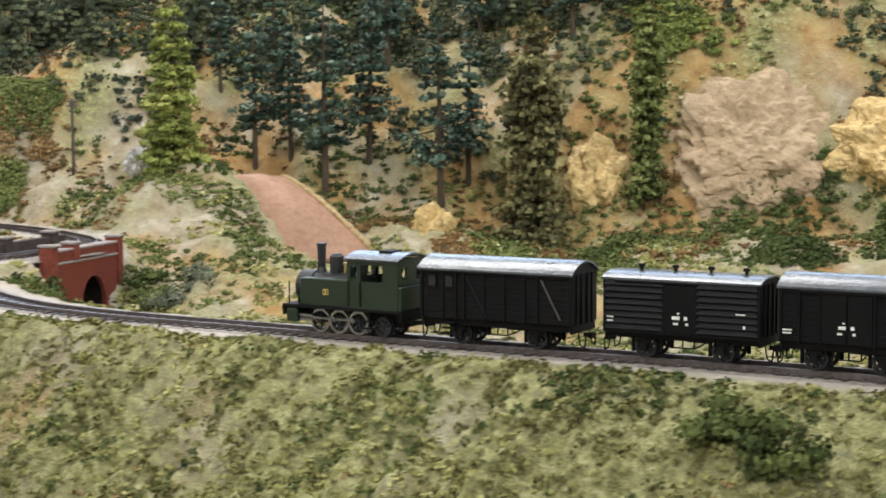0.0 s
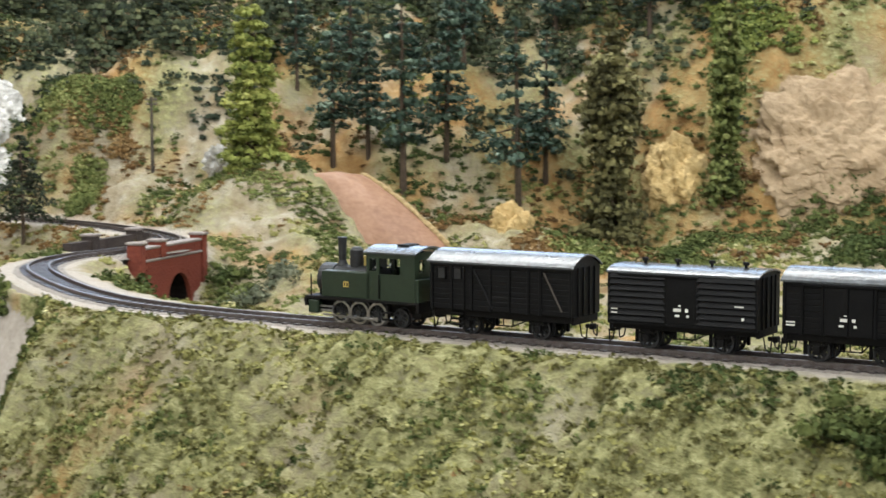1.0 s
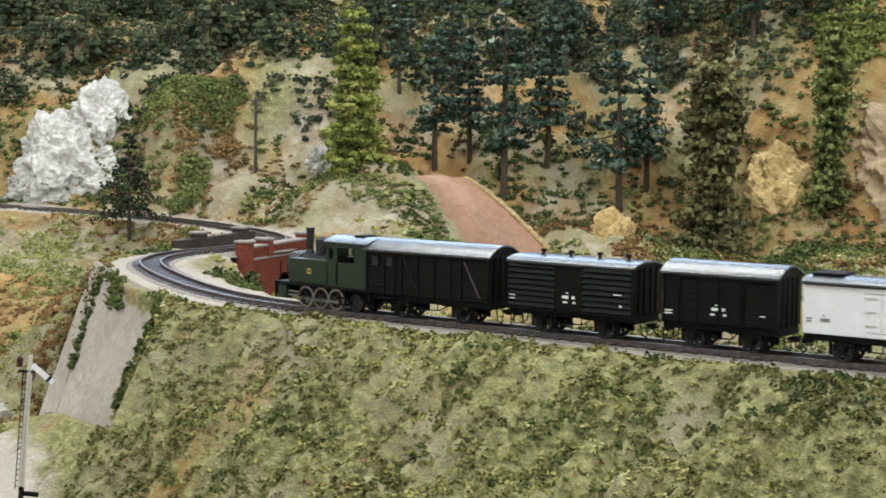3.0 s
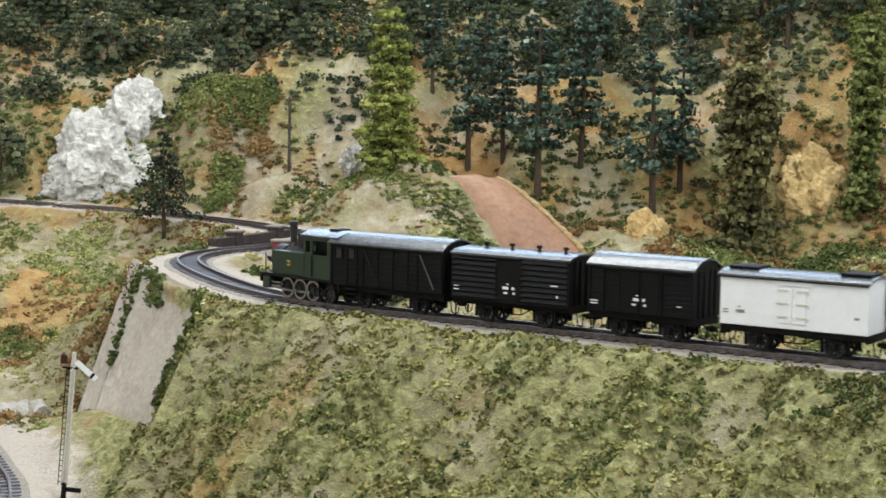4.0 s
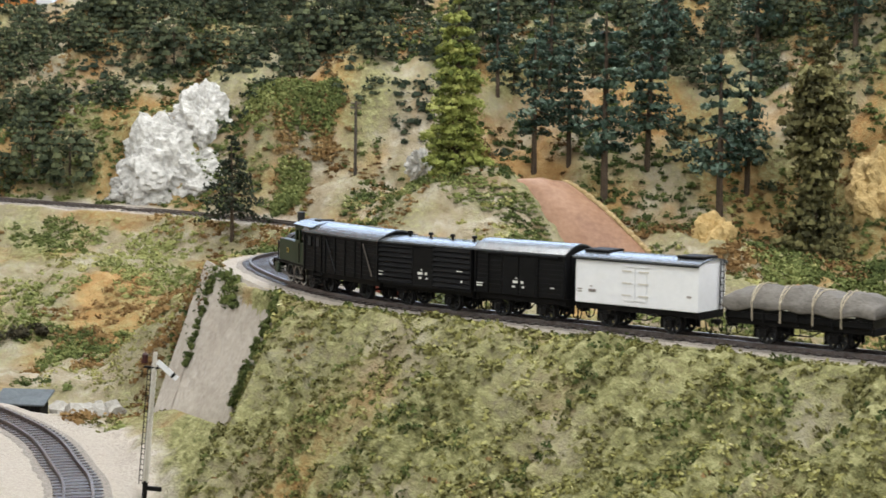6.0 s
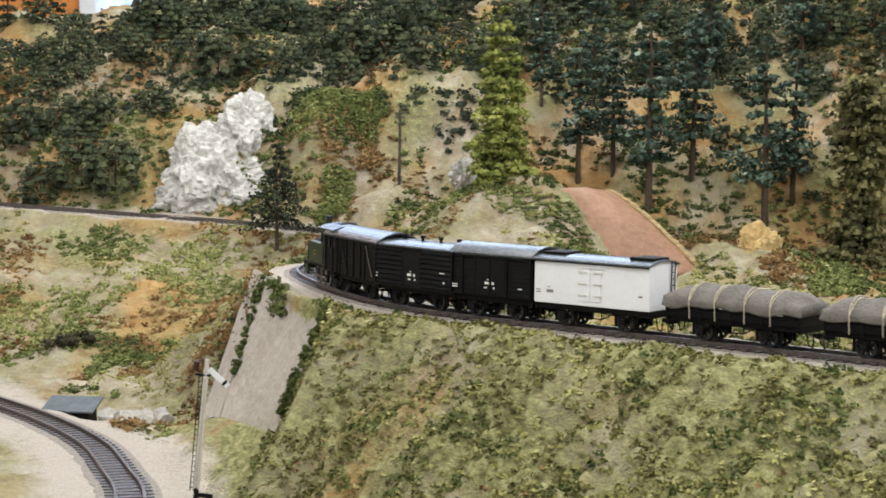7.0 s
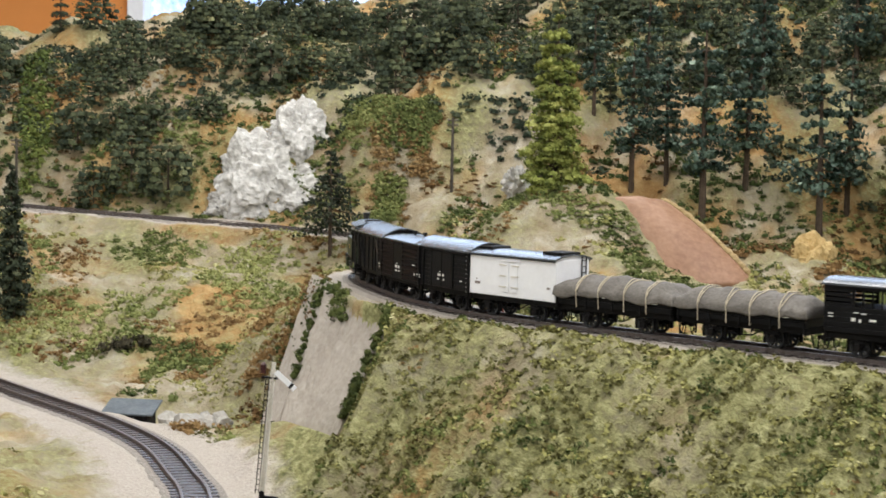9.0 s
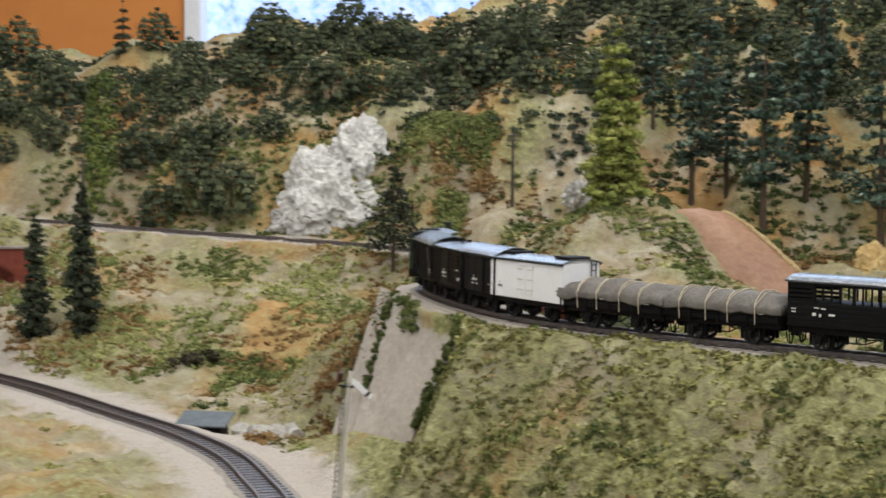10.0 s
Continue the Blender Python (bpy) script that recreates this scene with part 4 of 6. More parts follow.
scatter("hill_russet", M_RUST, "russet undergrowth on the hillside", 10000, (-1.05, 0.85, 1.62, 2.10), 0.0065, 16, 0.0014, lambda x, y, r: (patch(x, y, 10, 14.0) + 0.5 * right_side(x) > 0.12 + r * 0.35) & on_hill(x, y) & off_cliff(x, y), 10, tint=0.36)
scatter("hill_dark", M_WOODS, "dark thicket on the hillside", 11000, (-1.05, 0.85, 1.70, 2.30), 0.0105, 16, 0.0020, lambda x, y, r: (patch(x, y, 7, 24.0) + right_side(x) + 0.40 * ease(y, 1.90, 2.02) > 0.02 + r * 0.3) & off_cliff(x, y) & (y > np.interp(x, FOOT_X, FOOT_Y) + 0.05), 11, tint=0.42)
scatter("foot_scrub", M_SCRUB, "dense green undergrowth at the hill foot", 3000, (0.26, 0.70, 1.56, 1.70), 0.0090, 22, 0.0015, lambda x, y, r: patch(x, y, 13, 64.0) > -0.25 + r * 0.4, 23, tint=0.36)
scatter("foot_russet", M_RUST, "russet undergrowth at the hill foot", 800, (0.10, 0.66, 1.60, 1.72), 0.0100, 30, 0.0015, lambda x, y, r: patch(x, y, 14, 84.0) > 0.0 + r * 0.3, 24, tint=0.36)
slide_clear = lambda x, y: x < -0.005 + 1.05 * np.clip(1.71 - y, 0, 1)
scatter("mound_turf", M_SCRUB, "green turf over the mound below the fir", 2800, (-0.16, 0.05, 1.53, 1.76), 0.0055, 20, 0.00115, lambda x, y, r: (patch(x, y, 15, 94.0) > -0.05 + r * 0.3) & slide_clear(x, y), 25, flat=0.4, tint=0.60)
scatter("mound_russet", M_RUST, "russet tufts over the mound below the fir", 1300, (-0.30, 0.03, 1.60, 1.86), 0.0055, 16, 0.0013, lambda x, y, r: (patch(x, y, 15, 104.0) > 0.05 + r * 0.3) & slide_clear(x, y), 26, flat=0.4, tint=0.5)
scatter("hill_vines", M_FIR, "bright green vines hanging above the cliff", 700, (0.46, 0.60, 1.765, 1.86), 0.0110, 34, 0.0017, lambda x, y, r: patch(x, y, 18, 54.0) > -0.1 + r * 0.3, 21, tint=0.42)
scatter("hill_clearing", M_FIR, "bright green grass strip between the woods", 900, (-0.735, -0.655, 1.93, 2.12), 0.0090, 22, 0.0016, lambda x, y, r: (r > 0.2) & (abs(x + 0.667 + 0.33 * (y - 1.95)) < 0.019), 22, tint=0.36)
scatter("knoll_crown", M_SCRUB, "green bushes crowning a knoll on the hillside", 1500, (-0.292, -0.172, 1.86, 1.93), 0.0062, 22, 0.0013, lambda x, y, r: ((x + 0.232) / 0.058) ** 2 + ((y - 1.895) / 0.034) ** 2 < 0.6 + 0.5 * r, 27, tint=0.66)
scatter("knoll_russet", M_RUST, "russet growth hanging below the knoll", 800, (-0.285, -0.175, 1.835, 1.875), 0.0058, 18, 0.0013, lambda x, y, r: (((x + 0.222) / 0.048) ** 2 + ((y - 1.862) / 0.016) ** 2 < 0.4 + 0.7 * r) & (patch(x, y, 30, 9.0) > -0.25), 28, tint=0.42)
scatter("slope_vines", M_SCRUB, "green vines running down the pale slope", 700, (-0.250, -0.205, 1.79, 1.85), 0.0058, 20, 0.0013, lambda x, y, r: abs(x + 0.228 - 0.10 * (y - 1.82)) < 0.016, 29, tint=0.60)


def wall_creepers():
    """Creepers clinging to the edges and top of the retaining wall face."""
    g = np.random.default_rng(12)
    tl, tr, br, bl = (np.array(v) for v in ((-0.217, 1.251, 0.279), (-0.148, 1.108, 0.273), (-0.186, 1.105, 0.186), (-0.235, 1.173, 0.186)))
    strips = ((0.03, 0.02, 0.0, 0.75, 50, 0.0026), (0.97, 1.00, 0.0, 0.85, 80, 0.0040), (0.30, 0.30, 0.0, 0.20, 26, 0.0060))
    for u0, u1, v0, v1, n, r in strips:
        v = g.uniform(v0, v1, n)
        u = u0 + (u1 - u0) * v + g.normal(0, 0.022 if n > 30 else 0.07, n)
        c = (tl + (tr - tl) * u[:, None]) * (1 - v[:, None]) + (bl + (br - bl) * u[:, None]) * v[:, None] + np.array([-0.0015, -0.0015, 0.0])
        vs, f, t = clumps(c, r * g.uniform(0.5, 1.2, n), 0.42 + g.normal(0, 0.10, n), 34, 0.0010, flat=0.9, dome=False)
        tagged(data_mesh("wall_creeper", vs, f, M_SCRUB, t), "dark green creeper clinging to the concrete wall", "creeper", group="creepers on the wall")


wall_creepers()


def bush(name, material, x, y, r, label, seed, per=60, lift=0.35, flake=0.0022):
    g = np.random.default_rng(seed)
    cs = g.normal(0, 0.45, (9, 3)) * np.array([r, r, r * 0.5])
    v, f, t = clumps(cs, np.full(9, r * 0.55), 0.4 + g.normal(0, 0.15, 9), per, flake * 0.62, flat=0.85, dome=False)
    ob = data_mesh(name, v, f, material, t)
    ob.matrix_world = pose(x, y, gz(x, y) + r * lift)
    return tagged(ob, label, "bush")


bush("dark_bush", M_DEADBUSH, -0.437, 1.492, 0.013, "dark dead bush on the meadow bank", 1)
bush("dark_bush", M_DEADBUSH, -0.418, 1.495, 0.010, "dark dead bush on the meadow bank", 2)
bush("green_bush", M_SCRUB, 0.272, 0.740, 0.019, "dense green bush on the embankment slope", 3, per=110)
bush("green_bush", M_SCRUB, 0.285, 0.720, 0.018, "dense green bush on the embankment slope", 4, per=110)
for n, (x, y, r) in enumerate(((-0.045, 1.475, 0.022), (-0.030, 1.45, 0.018), (-0.055, 1.50, 0.016), (-0.012, 1.48, 0.018))):
    bush("bridge_bush", M_GREYBUSH if n % 2 else M_SCRUB, x, y, r, "tangled grey-green bush beside the bridge", 10 + n, per=80)
for n, (x, y, r) in enumerate(((-0.135, 1.30, 0.012), (-0.115, 1.31, 0.014), (-0.125, 1.335, 0.012), (-0.10, 1.33, 0.012))):
    bush("bank_bush", M_SCRUB, x, y, r, "low green bush inside the railway curve", 20 + n, per=70)


# ---------------------------------------------------------------- lineside things
def telegraph_pole(x, y, h):
    root = tagged(new("telegraph_pole"), "weathered wooden telegraph pole with crossarms", "telegraph pole")
    bm = bmesh.new()
    rod(bm, (0, 0, -0.005), (0, 0, h), 0.0019, 0.0014, 8)
    part("pole", bm, M_POLE, root)
    for z in (0.90, 0.96):
        bm = bmesh.new()
        box(bm, -0.006, 0.006, -0.0007, 0.0007, h * z - 0.0006, h * z + 0.0006)
        part("crossarm", bm, M_POLE, root)
        for u in (-0.0052, -0.003, 0.003, 0.0052):
            bm = bmesh.new()
            rod(bm, (u, 0, h * z + 0.0006), (u, 0, h * z + 0.0024), 0.0006, 0.0004, 6)
            part("insulator", bm, M_STONE, root)
    return put(root, x, y, 10, 0.0)


telegraph_pole(-0.157, 1.829, 0.082)
telegraph_pole(-0.665, 1.87, 0.082)


def signal():
    h = 0.084
    root = tagged(new("semaphore_signal"), "white lattice-post semaphore signal with lowered arm", "signal")
    bm = bmesh.new()
    for a, b in ((-0.0013, -0.0013), (0.0013, -0.0013), (-0.0013, 0.0013), (0.0013, 0.0013)):
        rod(bm, (a, b, 0.006), (a * 0.6, b * 0.6, h), 0.00045, 0.0004, 5)
    for k in range(20):
        z = 0.007 + k * (h - 0.011) / 20
        for sgn in (-1, 1):
            rod(bm, (-0.0013, sgn * 0.0012, z), (0.0013, sgn * 0.0012, z + 0.0032), 0.0003, seg=4)
            rod(bm, (sgn * 0.0012, -0.0013, z), (sgn * 0.0012, 0.0013, z + 0.0032), 0.0003, seg=4)
    rod(bm, (0, 0, 0.005), (0, 0, h), 0.00095, 0.0008, 6)
    part("lattice_post", bm, M_SIGWHITE, root)
    bm = bmesh.new()
    rod(bm, (0, 0, -0.02), (0, 0, 0.0065), 0.0018, 0.0015, 8)
    part("post_base", bm, M_UNDER, root, "black post base")
    arm = new("arm")
    arm.parent = root
    arm.matrix_basis = pose(0.0012, -0.0022, h - 0.0045, 0, 37, 0)
    bm = bmesh.new()
    box(bm, 0.001, 0.0165, -0.0003, 0.0003, -0.0016, 0.0016)
    part("arm_blade", bm, M_WHITE, arm)
    bm = bmesh.new()
    box(bm, 0.0125, 0.0142, -0.0005, 0.0005, -0.00165, 0.00165)
    part("arm_stripe", bm, M_UNDER, arm, "black stripe on the arm")
    bm = bmesh.new()
    rod(bm, (-0.006, 0, h - 0.007), (-0.006, 0, h - 0.002), 0.0019, 0.0019, 8)
    rod(bm, (-0.006, 0, h - 0.002), (-0.006, 0, h - 0.0005), 0.0019, 0.0006, 8)
    part("lamp", bm, M_RED, root, "dark red signal lamp")
    bm = bmesh.new()
    box(bm, -0.0062, 0.003, -0.0012, 0.0012, h - 0.0098, h - 0.0088)
    part("lamp_bracket", bm, M_UNDER, root)
    bm = bmesh.new()
    for u in (-0.0042, -0.0022):
        rod(bm, (u, 0.002, 0.004), (u, 0.002, h - 0.009), 0.0003, seg=4)
    for k in range(22):
        rod(bm, (-0.0042, 0.002, 0.006 + k * 0.0032), (-0.0022, 0.002, 0.006 + k * 0.0032), 0.00025, seg=4)
    part("ladder", bm, M_UNDER, root)
    bm = bmesh.new()
    box(bm, 0.0, 0.010, -0.001, 0.001, 0.001, 0.0035)
    part("balance_lever", bm, M_UNDER, root)
    root.matrix_world = pose(-0.2115, 0.958, 0.172, 0, 4.5, 0)
    return root


signal()


def hut():
    root = tagged(new("lineside_hut"), "small dark trackside hut with grey felt roof", "hut")
    bm = bmesh.new()
    box(bm, -0.019, 0.019, -0.011, 0.011, -0.034, 0.016, 0.0005)
    part("wall", bm, M_UNDER, root)
    for k in range(9):
        bm = bmesh.new()
        u = -0.0175 + k * 0.0043
        box(bm, u - 0.0018, u + 0.0018, -0.0118, -0.0109, -0.034, 0.0155)
        part("plank", bm, M_UNDER, root)
    bm = bmesh.new()
    box(bm, -0.024, 0.024, -0.016, 0.016, -0.0009, 0.0009, 0.0004)
    roof = part("roof", bm, M_SLATE, root, "sloping grey felt roof")
    roof.matrix_basis = pose(0, 0, 0.0185, 16, 0, 0)
    root.matrix_world = pose(-0.365, 1.245, 0.1600, 0, 0, -4)
    root.scale = (0.87, 0.87, 0.87)


hut()


def tunnel_mouth():
    root = tagged(new("tunnel_portal"), "red brick tunnel portal behind the meadow trees", "tunnel")
    bm = bmesh.new()
    pts = [(-0.06, 0), (-0.026, 0)] + [(-0.026 * math.cos(math.pi * k / 12), 0.022 + 0.024 * math.sin(math.pi * k / 12)) for k in range(13)] + [(0.026, 0), (0.06, 0), (0.06, 0.078), (-0.06, 0.078)]
    for y in (0.0, 0.012):
        bm.faces.new([bm.verts.new((u, y, v)) for u, v in pts])
    bm.verts.ensure_lookup_table()
    n = len(pts)
    for k in range(n):
        bm.faces.new((bm.verts[k], bm.verts[(k + 1) % n], bm.verts[n + (k + 1) % n], bm.verts[n + k]))
    bmesh.ops.triangulate(bm, faces=bm.faces[:])
    part("portal_wall", bm, M_BRICK, root)
    bm = bmesh.new()
    box(bm, -0.064, 0.064, -0.003, 0.015, 0.078, 0.083, 0.0008)
    part("coping", bm, M_STONE, root)
    # black plate added behind the opening, painting in the shade of the bore
    bm = bmesh.new()
    box(bm, -0.032, 0.032, 0.06, 0.065, 0, 0.06)
    part("bore_shade_plate", bm, M_UNDER, root, "black plate standing in for the shade of the tunnel bore")
    root.matrix_world = pose(-0.694, 1.68, gz(-0.69, 1.67) - 0.005, 0, 0, 12)
    root.scale = (0.55, 0.55, 0.55)


tunnel_mouth()


# ---------------------------------------------------------------- hall round the layout
def build_hall():
    def slab(name, x0, x1, y0, y1, z0, z1, m, label, cat):
        bm = bmesh.new()
        box(bm, x0, x1, y0, y1, z0, z1)
        return tagged(mesh_ob(name, bm, m), label, cat, kind="structure")

    slab("floor", -3, 3, -2.5, 3.3, -0.9, -0.8, M_FLOOR, "plain brown-grey hall floor", "floor")
    slab("ceiling", -3, 3, -2.5, 3.3, 1.9, 2.0, M_PLASTER, "white hall ceiling", "ceiling")
    slab("wall_west", -3.1, -3, -2.5, 3.3, -0.8, 1.9, M_PLASTER, "white hall wall", "wall")
    slab("wall_east", 3, 3.1, -2.5, 3.3, -0.8, 1.9, M_PLASTER, "white hall wall", "wall")
    slab("wall_south", -3, 3, -2.6, -2.5, -0.8, 1.9, M_PLASTER, "white hall wall", "wall")
    slab("wall_north", -3, -0.885, 3.2, 3.3, -0.8, 1.9, M_ORANGE, "orange painted hall wall beside a window", "wall")
    slab("wall_north_sill", -0.885, 3, 3.2, 3.3, -0.8, 0.50, M_ORANGE, "orange painted wall below the window", "wall")
    slab("wall_north_head", -0.885, 3, 3.2, 3.3, 1.75, 1.9, M_ORANGE, "orange painted wall above the window", "wall")
    win = tagged(new("window_1"), "bright frosted hall window in a white frame", "window", kind="structure")
    for x in (-0.885, 0.3, 1.6, 2.965):
        bm = bmesh.new()
        box(bm, x, x + 0.035, 3.185, 3.29, 0.50, 1.75, 0.003)
        part("window_frame", bm, M_WHITE, win)
    for z in (0.50, 1.715):
        bm = bmesh.new()
        box(bm, -0.85, 2.965, 3.19, 3.285, z, z + 0.035, 0.003)
        part("window_rail", bm, M_WHITE, win)
    for a, b in ((-0.85, 0.3), (0.335, 1.6), (1.635, 2.965)):
        bm = bmesh.new()
        box(bm, a, b, 3.24, 3.25, 0.535, 1.715)
        part("pane", bm, M_GLASS, win, "bright frosted pane")
    bm = bmesh.new()
    for x0, x1, y0, y1 in ((-1.25, 1.0, 0.26, 0.28), (-1.25, 1.0, 2.75, 2.77), (-1.27, -1.25, 0.26, 2.77), (1.0, 1.02, 0.26, 2.77)):
        box(bm, x0, x1, y0, y1, -0.8, 0.08)
    tagged(mesh_ob("layout_frame", bm, M_POLE), "wooden baseboard frame under the landscape", "frame", kind="structure")
    for lx, ly in LAMPS:
        lamp = tagged(new("ceiling_light"), "lit fluorescent ceiling light with white housing", "ceiling light", group="hall ceiling lights")
        bm = bmesh.new()
        box(bm, -0.63, 0.63, -0.18, 0.18, 0.0, 0.02, 0.004)
        part("housing", bm, M_WHITE, lamp)
        bm = bmesh.new()
        box(bm, -0.6, 0.6, -0.15, 0.15, -0.008, -0.001)
        part("diffuser", bm, M_TUBE, lamp, "lit white diffuser")
        lamp.matrix_world = pose(lx, ly, 1.88)


build_hall()


# ---------------------------------------------------------------- rolling stock
W = 0.0160  # half width of the wagon bodies
FLOOR_Z, EAVES_Z = 0.0140, 0.0405
WHEEL_R = 0.0060
ROLLING = []  # wheelsets that turn: object, radius


def wheelset(parent, x, r=WHEEL_R, spokes=0, material=None, flange=0.0007):
    ax = new("wheelset")
    ax.parent = parent
    ax.matrix_basis = pose(x, 0, r)
    for sgn in (-1, 1):
        y0, y1 = sorted((sgn * (GAUGE / 2 - 0.0009), sgn * (GAUGE / 2 + 0.0014)))
        bm = bmesh.new()
        ring(bm, (0, 0, 0), r, r * 0.80, y0, y1, 22)
        yf = sorted((sgn * (GAUGE / 2 - 0.0014), sgn * (GAUGE / 2 - 0.0009)))
        ring(bm, (0, 0, 0), r + flange, r * 0.80, yf[0], yf[1], 22)
        part("tyre", bm, M_STEEL if spokes else M_SMOKEBOX, ax)
        bm = bmesh.new()
        n = spokes or 8
        for k in range(n):
            a = 2 * math.pi * k / n
            rod(bm, (0, (y0 + y1) / 2, 0), (r * 0.84 * math.cos(a), (y0 + y1) / 2, r * 0.84 * math.sin(a)), 0.0006 if spokes else 0.0011, seg=5)
        rod(bm, (0, y0 - 0.0002, 0), (0, y1 + 0.0002, 0), r * 0.24, seg=10)
        part("wheel_centre", bm, M_SMOKEBOX, ax)
    bm = bmesh.new()
    rod(bm, (0, -GAUGE / 2, 0), (0, GAUGE / 2, 0), 0.0009, seg=6)
    part("axle", bm, M_UNDER, ax)
    ROLLING.append((ax, x, r))
    return ax


def running_gear(root, half, wb, dark=M_UNDER):
    """Solebars, headstocks, axleguards, springs, brake rigging, couplings and buffers of a two-axle wagon."""
    for sgn in (-1, 1):
        bm = bmesh.new()
        box(bm, -half + 0.001, half - 0.001, sgn * 0.0125 - 0.0009, sgn * 0.0125 + 0.0009, FLOOR_Z - 0.0036, FLOOR_Z, 0.0003)
        part("solebar", bm, dark, root)
        for x in (-wb / 2, wb / 2):
            bm = bmesh.new()
            rod(bm, (x - 0.0042, sgn * 0.0118, FLOOR_Z - 0.003), (x - 0.0012, sgn * 0.0118, 0.0045), 0.0006, seg=5)
            rod(bm, (x + 0.0042, sgn * 0.0118, FLOOR_Z - 0.003), (x + 0.0012, sgn * 0.0118, 0.0045), 0.0006, seg=5)
            box(bm, x - 0.0019, x + 0.0019, sgn * 0.0125 - 0.0014, sgn * 0.0125 + 0.0014, 0.0042, 0.0082, 0.0003)
            part("axlebox", bm, dark, root)
            bm = bmesh.new()
            for k, hl in enumerate((0.0052, 0.0038, 0.0024)):
                box(bm, x - hl, x + hl, sgn * 0.0128 - 0.0007, sgn * 0.0128 + 0.0007, 0.0085 + k * 0.0006, 0.0090 + k * 0.0006)
            part("leaf_spring", bm, dark, root)
            bm = bmesh.new()
            for u in (-0.0072, 0.0072):
                box(bm, x + u - 0.0008, x + u + 0.0008, sgn * 0.0083 - 0.001, sgn * 0.0083 + 0.001, 0.003, 0.0105, 0.0002)
            part("brake_shoe", bm, dark, root)
        bm = bmesh.new()
        rod(bm, (-wb / 2 + 0.007, sgn * 0.0115, 0.0105), (-0.006, sgn * 0.0115, 0.0065), 0.0004, seg=5)
        rod(bm, (wb / 2 - 0.007, sgn * 0.0115, 0.0105), (0.006, sgn * 0.0115, 0.0065), 0.0004, seg=5)
        rod(bm, (-0.006, sgn * 0.0115, 0.0065), (0.006, sgn * 0.0115, 0.0065), 0.0004, seg=5)
        for u in (-0.006, 0.0, 0.006):
            rod(bm, (u, sgn * 0.0115, 0.0065), (u, sgn * 0.0115, 0.0106), 0.0004, seg=5)
        part("truss_rod", bm, dark, root)
    for end in (-1, 1):
        bm = bmesh.new()
        box(bm, end * (half - 0.0008) - 0.0009, end * (half - 0.0008) + 0.0009, -0.0142, 0.0142, FLOOR_Z - 0.0042, FLOOR_Z, 0.0003)
        part("headstock", bm, dark, root)
        bm = bmesh.new()
        x0, x1 = end * half, end * (half + 0.0042)
        box(bm, min(x0, x1), max(x0, x1), -0.0011, 0.0011, 0.0072, 0.0094, 0.0003)
        box(bm, x1 - 0.0014, x1 + 0.0014, -0.0022, 0.0022, 0.0066, 0.0098, 0.0005)
        part("coupler", bm, dark, root)
        for sgn in (-1, 1):
            bm = bmesh.new()
            rod(bm, (end * half, sgn * 0.007, 0.0098), (end * (half + 0.0012), sgn * 0.0072, 0.0035), 0.0004, seg=5)
            rod(bm, (end * (half + 0.0012), sgn * 0.0072, 0.0035), (end * (half + 0.0034), sgn * 0.0064, 0.0022), 0.0004, seg=5)
            rod(bm, (end * (half + 0.0034), sgn * 0.0064, 0.0022), (end * (half + 0.0040), sgn * 0.006, 0.0085), 0.0004, seg=5)
            part("brake_hose", bm, dark, root)
    wheelset(root, -wb / 2)
    wheelset(root, wb / 2)


def arched_roof(root, half, material, rise=0.0055, over=0.001, name="roof", label="", flat=2.0):
    bm = bmesh.new()
    n = 14
    rows = []
    for x in (-half - over, half + over):
        top = [bm.verts.new((x, (W + over) * (2 * k / n - 1), EAVES_Z + rise * (1 - abs(2 * k / n - 1) ** flat) + 0.0006)) for k in range(n + 1)]
        low = [bm.verts.new((v.co.x, v.co.y, v.co.z - 0.0010)) for v in top]
        rows.append((top, low))
    (t0, l0), (t1, l1) = rows
    for k in range(n):
        bm.faces.new((t0[k], t0[k + 1], t1[k + 1], t1[k]))
        bm.faces.new((l0[k], l0[k + 1], l1[k + 1], l1[k]))
        for t, l in rows:
            bm.faces.new((t[k], t[k + 1], l[k + 1], l[k]))
    for k in (0, n):
        bm.faces.new((t0[k], t1[k], l1[k], l0[k]))
    ob = part(name, bm, material, root, label, smooth=False)
    # end fills under the arch
    for x in (-half + 0.0002, half - 0.0002):
        bm = bmesh.new()
        arc = [bm.verts.new((x, W * (2 * k / n - 1) * 0.98, EAVES_Z + rise * (1 - abs(2 * k / n - 1) ** flat) - 0.0002)) for k in range(n + 1)]
        base = [bm.verts.new((v.co.x, v.co.y, EAVES_Z - 0.0006)) for v in arc]
        for k in range(n):
            bm.faces.new((arc[k], arc[k + 1], base[k + 1], base[k]))
        r = bmesh.ops.extrude_face_region(bm, geom=bm.faces[:])
        bmesh.ops.translate(bm, vec=(-0.0004 if x > 0 else 0.0004, 0, 0), verts=[e for e in r["geom"] if isinstance(e, bmesh.types.BMVert)])
        part("gable", bm, root_paint[root], root)
    return ob


root_paint = {}


def body_core(root, half, material, z0=FLOOR_Z, z1=EAVES_Z, label=""):
    root_paint[root] = material
    bm = bmesh.new()
    box(bm, -half, half, -W + 0.0006, W - 0.0006, z0, z1, 0.0004)
    return part("body", bm, material, root, label)


def strip(root, name, material, x0, x1, z0, z1, proud=0.0009, sides=(-1, 1), bevel=0.0002):
    for sgn in sides:
        y0, y1 = sorted((sgn * (W - 0.0007), sgn * (W - 0.0006 + proud)))
        bm = bmesh.new()
        box(bm, x0, x1, y0, y1, z0, z1, bevel)
        part(name, bm, material, root)


